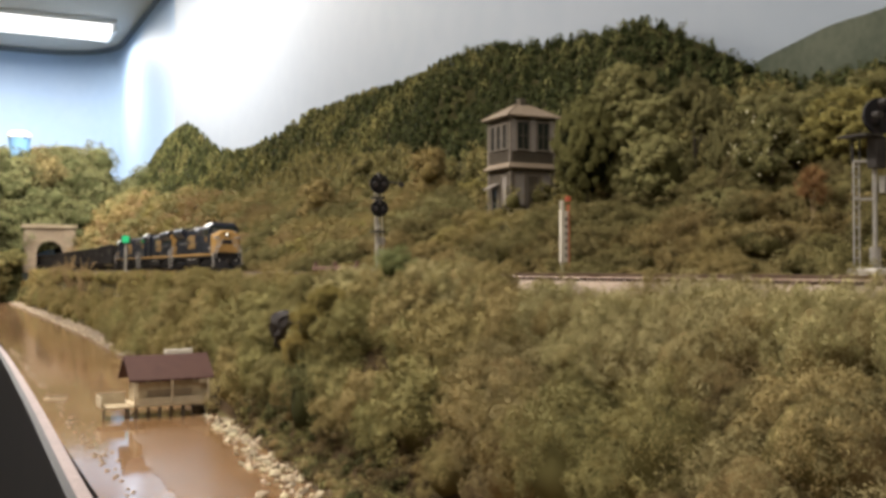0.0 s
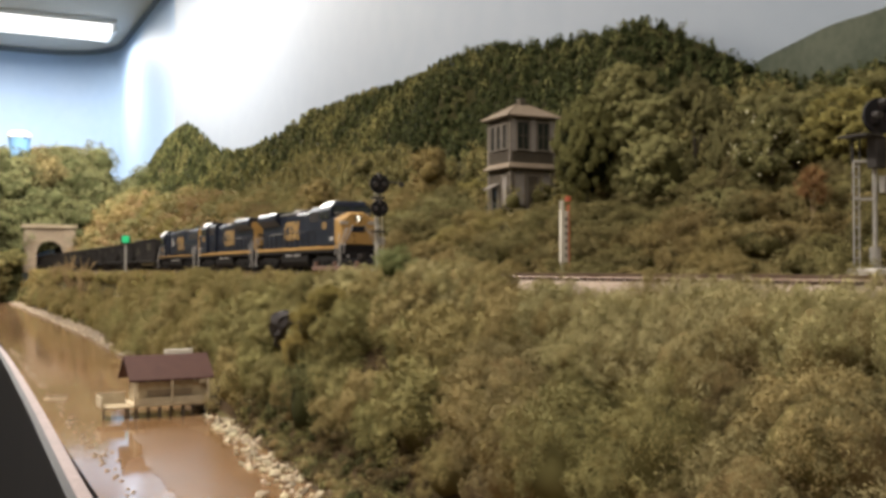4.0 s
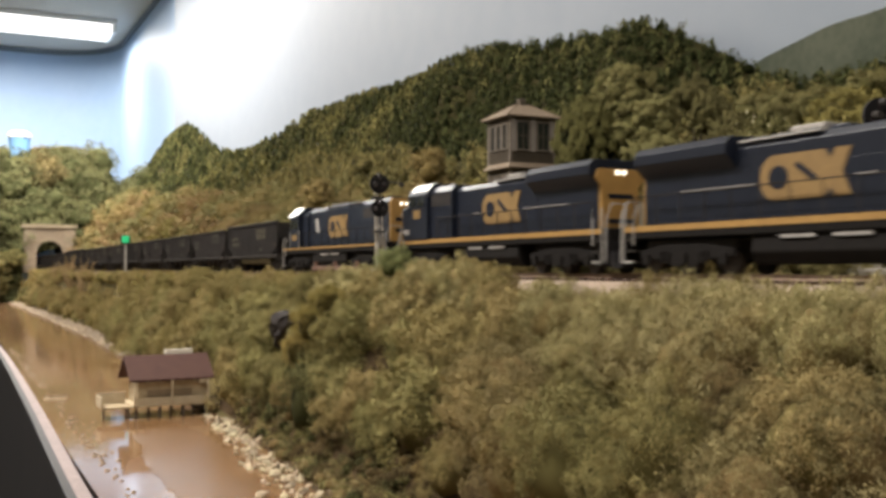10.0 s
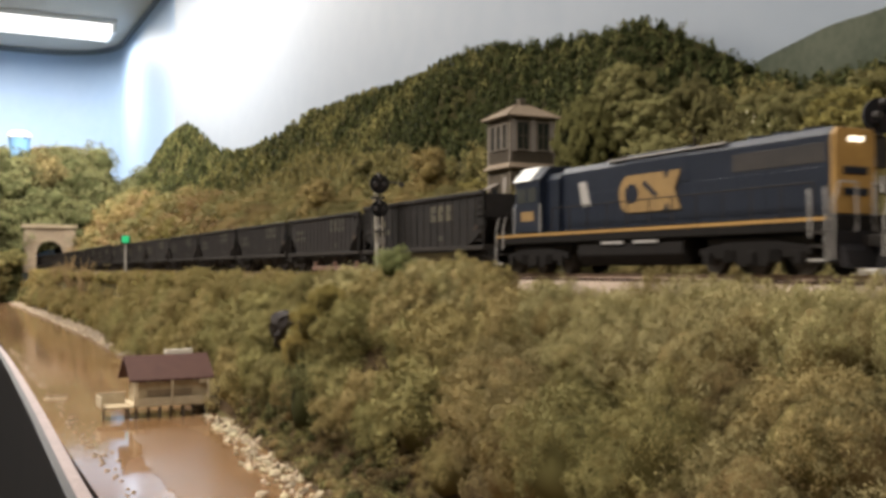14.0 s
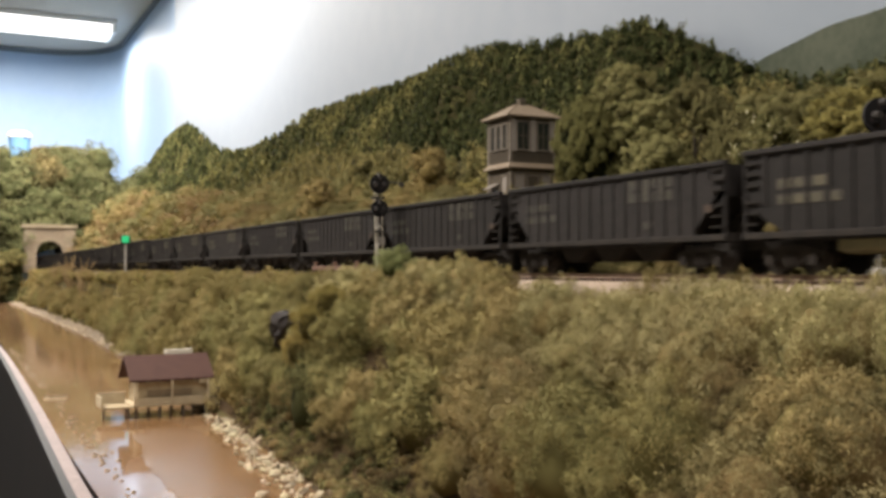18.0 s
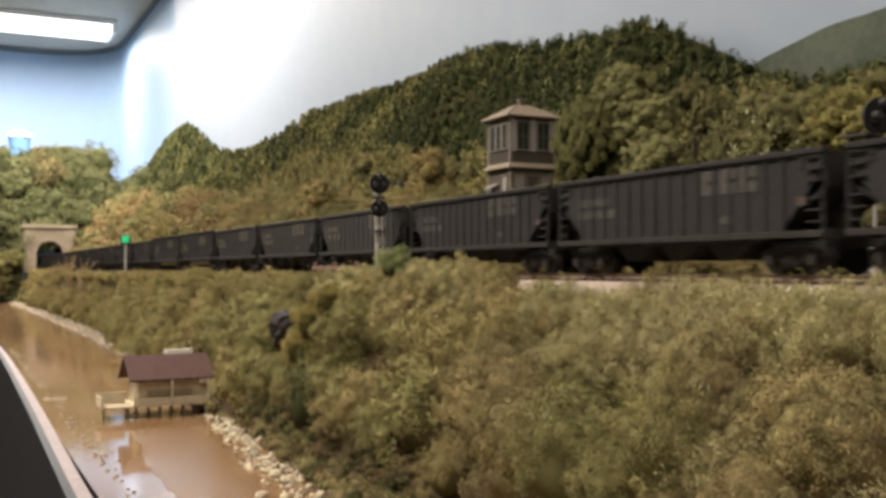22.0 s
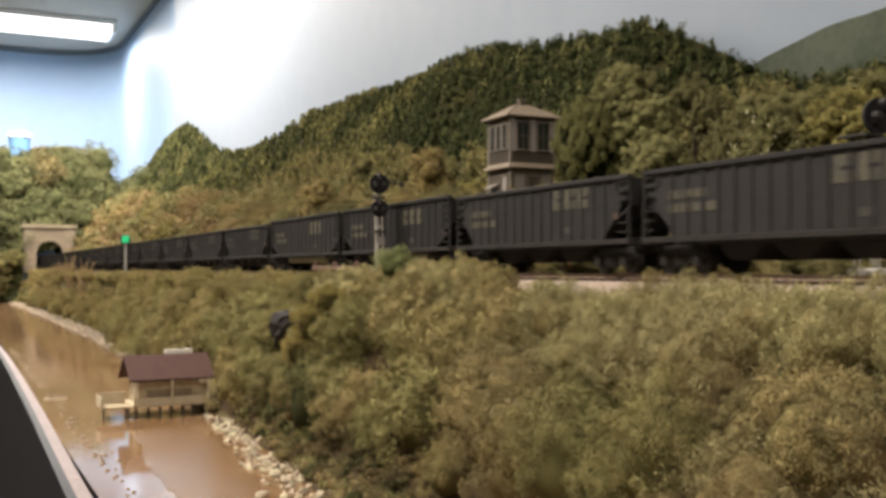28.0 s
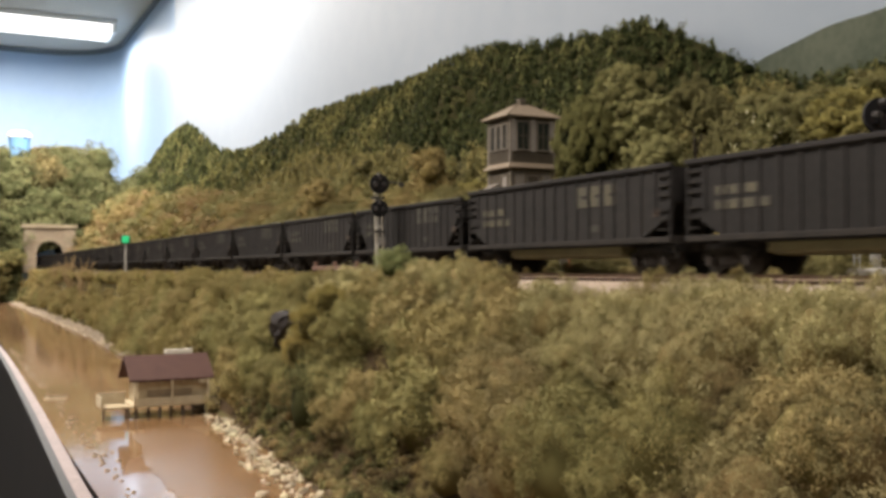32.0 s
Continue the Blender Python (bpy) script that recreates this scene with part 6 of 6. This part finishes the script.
def narrow_hood_loco(group):
    top = empty("locomotive", pose(0, 0, 0), "dark blue narrow-hood diesel locomotive with yellow hood end", "locomotive", group)
    common_loco(top, (17.6, 18.8), 38)
    part("hood", mmprism([(-10, 19.5), (10, 19.5), (10, 46), (8.4, 48.6), (-8.4, 48.6), (-10, 46)], -110, 58, "x", 0.3), M["mid_blue"], top)
    for k in range(3):
        bm = bmesh.new()
        disc(bm, Vector((-96 + k * 14, 0, 49.0)) * 0.001, 0.0058, 0.0018, (0, 0, 1), 20)
        part("roof_fan", bm, M["mid_blue"], top)
    part("dynamic_brake", mmprism([(-10.3, 36), (-10.3, 46), (-9, 49.8), (9, 49.8), (10.3, 46), (10.3, 36)], -36, 6, "x", 0.3), M["mid_blue"], top)
    part("exhaust_duct", mm((12, 20, -3, 3, 48, 51), bevel=0.3), M["grime"], top)
    for s in (-1, 1):
        y0, y1 = sorted((s * 9.9, s * 10.12))
        for k in range(11):
            x = -106 + k * 13.4
            part("hood_door", mm((x, x + 12, y0, y1, 21.5, 35.5), bevel=0.1), M["mid_blue"], top)
        part("radiator_grille", mm((-108, -62, y0, y1, 37, 43.5), bevel=0.1), M["black"], top)
        emblem(top, -32, 10, 25.5, 41.0, 10.6, M["gold"], s)
        side_rails(top, -108, 58, s, 30, 12, M["grime"])
        y0, y1 = sorted((s * 8.3, s * 10.6))
        # Pale strip stands for the gloss streak on this hood's edge.
        part("roof_walk_edge", mm((-58, 20, y0, y1, 48.2, 48.8)), M["rail_white"], top)
        y0, y1 = sorted((s * 10.0, s * 10.5))
        part("hood_panel", mmprism([(33, 30), (40, 30), (43, 41), (37, 41)], y0, y1, "y", 0.1), M["rail_white"], top, "pale grey equipment panel")
    end = part("hood_end", mmprism([(-9.8, 20), (9.8, 20), (9.8, 45.8), (8.2, 48.2), (-8.2, 48.2), (-9.8, 45.8)], -111.8, -109.8, "x", 0.3), M["yellow"], top, "golden-yellow hood end")
    part("end_panel", mm((-112.3, -111.6, -6, 6, 26, 28.5), (-112.3, -111.6, -6, 6, 33, 35.5), bevel=0.1), M["mid_blue"], end)
    for y in (-1.9, 1.9):
        bm = bmesh.new()
        disc(bm, Vector((-112.2, y, 44.5)) * 0.001, 0.0010, 0.0010, (1, 0, 0), 12)
        part("headlight", bm, M["head_lamp"], end)
    cab = part("cab", mmprism([(-16, 19.5), (16, 19.5), (16, 45), (-16, 45)], 70, 93, "x", 0.4), M["mid_blue"], top)
    part("hood_step", mmprism([(-12, 19.5), (12, 19.5), (12, 44), (9.5, 47), (-9.5, 47), (-12, 44)], 57.8, 70.2, "x", 0.3), M["mid_blue"], top)
    part("cab_roof", mmprism([(-16.6, 44.4), (-10, 51), (10, 51), (16.6, 44.4), (15, 44), (-15, 44)], 69, 94, "x", 0.4), M["mid_blue"], cab)
    # Same painted reflection on this cab's roof slopes.
    for s in (-1, 1):
        part("roof_panel", mmprism([(s * 16.9, 44.4), (s * 10.2, 51.3), (s * 9.0, 51.3), (s * 9.0, 50.9), (s * 16.0, 44.2)], 77, 94.3, "x"), M["cab_roof"], cab, "off-white panel on the roof slope, its white standing in for the lamp's reflection")
    for s in (-1, 1):
        y0, y1 = sorted((s * 15.8, s * 16.25))
        for x in (72.5, 82.5):
            part("cab_window", mm((x, x + 8, y0, y1, 34, 41)), M["glass"], cab)
        part("cab_mark", mm((75, 87, *sorted((s * 15.8, s * 16.2)), 25, 29.5)), M["gold"], cab)
        part("cab_step_rail", mmrods([[(95, s * 15.6, 19), (95, s * 15.6, 32)], [(69, s * 15.9, 19), (69, s * 15.9, 33)]], 0.4), M["rail_white"], cab)
    part("nose", mmprism([(-10.5, 19.5), (10.5, 19.5), (10.5, 33), (8, 35.5), (-8, 35.5), (-10.5, 33)], 92.8, 106, "x", 0.4), M["mid_blue"], top)
    for s in (-1, 1):
        part("end_rail", mmrods([[(-115.8, s * 4, 30), (-115.8, s * 4, 17), (-116.4, s * 5, 13)], [(-115.8, s * 4, 30), (-115.8, s * 12, 30), (-116, s * 15, 24), (-116, s * 15.6, 5)]], 0.36), M["rail_white"], top)
    return top


def hopper(label, length, tub, paint, marks, bright):
    """A coal hopper wagon; length over couplers in mm."""
    top = empty("hopper_wagon", pose(0, 0, 0), label, "hopper wagon", "coal hopper wagons")
    h = length / 2 - 4.5
    zt, zb, w = (45.6 if tub else 43.5), 14.5, 17.2
    slope = 21
    body = part("body", mmprism([(-w, 30), (w, 30), (w, zt - 1.5), (-w, zt - 1.5)], h - 1.2, h, "x"), paint, top)
    part("end_wall", mmprism([(-w, 30), (w, 30), (w, zt - 1.5), (-w, zt - 1.5)], -h, -h + 1.2, "x"), paint, body)
    for s in (-1, 1):
        y0, y1 = sorted((s * (w - 1), s * w))
        lower = 37 if not tub else 25
        part("side_sheet", mmprism([(-h, zt - 1.5), (-h, lower), (-h + slope, zb), (h - slope, zb), (h, lower), (h, zt - 1.5)], y0, y1, "y"), paint, body)
        y0, y1 = sorted((s * (w - 1.2), s * (w + 1.3)))
        part("top_chord", mm((-h, h, y0, y1, zt - 2, zt), bevel=0.3), paint, body)
        part("side_sill", mm((-h, h, y0, y1, zb - 1.6, zb + 0.8), bevel=0.3), M["grime"], body)
        n = 19
        y0, y1 = sorted((s * w - s * 0.1, s * (w + 0.65)))
        for k in range(n):
            x = -h + 1.2 + (2 * h - 2.4) * k / (n - 1)
            z0 = zb if slope * 0.8 < h - abs(x) else lower
            part("rib", mm((x - 0.7, x + 0.7, y0, y1, z0, zt - 1.8)), paint, body)
        y0, y1 = sorted((s * (w - 0.05), s * (w + 0.25)))

        def stencil(name, x0, x1, za, zc, cells, m):
            x0, x1 = (x0, x1) if s < 0 else (-x1, -x0)
            wd = (x1 - x0) / cells
            for k in range(cells):
                xa, xb, zm = x0 + k * wd + wd * 0.10, x0 + (k + 1) * wd - wd * 0.12, (za + zc) / 2
                if zc - za > 6:
                    part(name, mm((xa, xb, y0, y1, za, zm - 0.7), (xa, xb, y0, y1, zm + 0.7, zc), (xa, xa + wd * 0.3, y0, y1, zm - 0.7, zm + 0.7)), m, body)
                else:
                    part(name, mm((xa, xb, y0, y1, za, zc)), m, body)
        stencil("stencil_bar", 19, 51, 30.5, 40.0, 3, marks)
        stencil("data_bar", -h + 16, -h + 40, 30.5, 34.0, 3, M["faded_yellow"] if bright else M["faded_white"])
        stencil("data_bar", -h + 16, -h + 46, 25.0, 28.5, 4, M["faded_yellow"] if bright else M["faded_white"])
        stencil("data_bar", 30, 38, 19, 22, 1, M["faded_white"])
        stencil("warning_plate", h - 13, h - 8, 24, 27, 1, M["rust_mark"])
        # end ladder and frame
        y0, y1 = sorted((s * (w - 0.4), s * (w + 0.6)))
        for e in (-1, 1):
            xa, xb = sorted((e * (h - 0.3), e * (h - 1.6)))
            part("end_post", mm((xa, xb, y0, y1, zb - 1, 30)), paint, body)
            for z in (18, 22, 26, 32, 36, 40):
                part("grab_iron", mm((*sorted((e * (h - 1), e * (h - 8))), *sorted((s * (w + 0.3), s * (w + 1.2))), z, z + 0.6)), M["grime"], body)
    for e in (-1, 1):
        sheet_pts = [(e * h, 31), (e * h, 29.8), (e * (h - 34), 11.5), (e * (h - 34), 12.8)]
        part("slope_sheet", mmprism(sheet_pts, -w + 1, w - 1, "y"), paint, body)
        part("centre_sill_end", mm((*sorted((e * (h - 34), e * (h + 1.5))), -3, 3, 9.5, 14.5)), M["grime"], top)
        part("end_beam", mm((*sorted((e * (h - 2), e * h)), -w, w, 12.5, 16)), M["grime"], top)
        part("coupler", mm((*sorted((e * (h + 0.5), e * (h + 5.2))), -1.8, 1.8, 9.5, 13), bevel=0.4), M["grime"], top)
        part("end_bulkhead", mmprism([(e * (h - 1.5), 29), (e * (h - 30), 13.5), (e * (h - 1.5), 13.5)], -1.2, 1.2, "y"), M["grime"], top)
        part("brake_gear", mm((*sorted((e * (h - 8), e * (h - 3))), -4, 4, 16, 22), bevel=0.5), M["grime"], top)
        truck(top, e * (h - 19.5), 2, 20, 5.3, 14)
    part("hopper_floor", mm((-h + 34, h - 34, -w + 1, w - 1, zb - 2.5, zb)), paint, body)
    if tub:
        part("tub_belly", mmprism([(-13.5, 14), (13.5, 14), (13.5, 8.4), (9, 7.2), (-9, 7.2), (-13.5, 8.4)], -h + 40, h - 40, "x", 0.4), M["tub"], body, "olive-tan tub belly")
    else:
        for c in (-1, 0, 1):
            x = c * (h - 46) * 0.82
            part("hopper_bay", mmprism([(x - 15, 14), (x + 15, 14), (x + 4.5, 5.5), (x - 4.5, 5.5)], -12.5, 12.5, "y", 0.3), M["grime"], body)
    bm = bmesh.new()
    n, m = 16, 5
    grid = [[bm.verts.new(Vector((-h + 2 + (2 * h - 4) * i / n, -w + 1.2 + (2 * w - 2.4) * j / m,
             38.5 + (3.5 * math.sin(math.pi * j / m) * (0.6 + 0.4 * abs(math.sin(3 * math.pi * i / n))) if 0 < i < n else 0))) * 0.001) for j in range(m + 1)] for i in range(n + 1)]
    for i in range(n):
        for j in range(m):
            bm.faces.new((grid[i][j], grid[i + 1][j], grid[i + 1][j + 1], grid[i][j + 1]))
    part("coal_load", bm, M["coal"], top, "heaped black coal load")
    return top


LOCOS = "locomotives of the coal train"
vehicles = [(wide_cab_loco("locomotive", True, LOCOS), 0.116, 0), (wide_cab_loco("locomotive", False, LOCOS), 0.3595, 180), (narrow_hood_loco(LOCOS), 0.6135, 180)]
for ob, _, _ in vehicles:
    ob.scale = (1, 1, 1.06)
BIG, SMALL = 0.186, 0.1728
tub_car = hopper("dusty black ribbed coal wagon with an olive-tan belly", BIG * 1000, True, M["coal_car"], M["faded_yellow"], True)
dark_car = hopper("sooty black three-bay coal hopper wagon with faded stencils", SMALL * 1000, False, M["coal_car"], M["faded_white"], False)
grey_car = hopper("faded grey ribbed coal hopper wagon with yellow stencils", SMALL * 1000, False, M["grey_car"], M["faded_yellow"], True)
used = set()
q = 0.7335
for k in range(1, 29):
    proto, L = (tub_car, BIG) if k in (1, 9, 10) else ((grey_car, SMALL) if k in (6, 7, 8) else (dark_car, SMALL))
    car = proto if proto not in used else copy_thing(proto, pose(0, 0, 0))
    used.add(proto)
    vehicles.append((car, q + L / 2, 0))
    q += L


def lead(t):
    """How far the lead platform end still is from the eye's cross-line, at t seconds."""
    early = float(np.interp(t, (0, 3, 6, 8, 11), (0.034, 0.013, -0.005, -0.011, 0.0)))
    late = between(t, [(13.5, 0.0), (16.5, 0.013), (20, 0.015), (22, 0.011), (25, 0.007), (28, 0.008), (31, 0.002)])
    return late + 1.2131 - 0.09237 * t - 0.0002985 * t * t + 5.588e-6 * t ** 3 + early


def motions():
    for ob, back, turn in vehicles:
        rows = []
        for k in range(65):
            t = k * 0.5
            p, a = on_track(0.1305 - lead(t) - back)
            rows.append((t, pose(p.x, p.y, p.z, 0, 0, math.degrees(a) + turn)))
        walk(ob, rows)


motions()
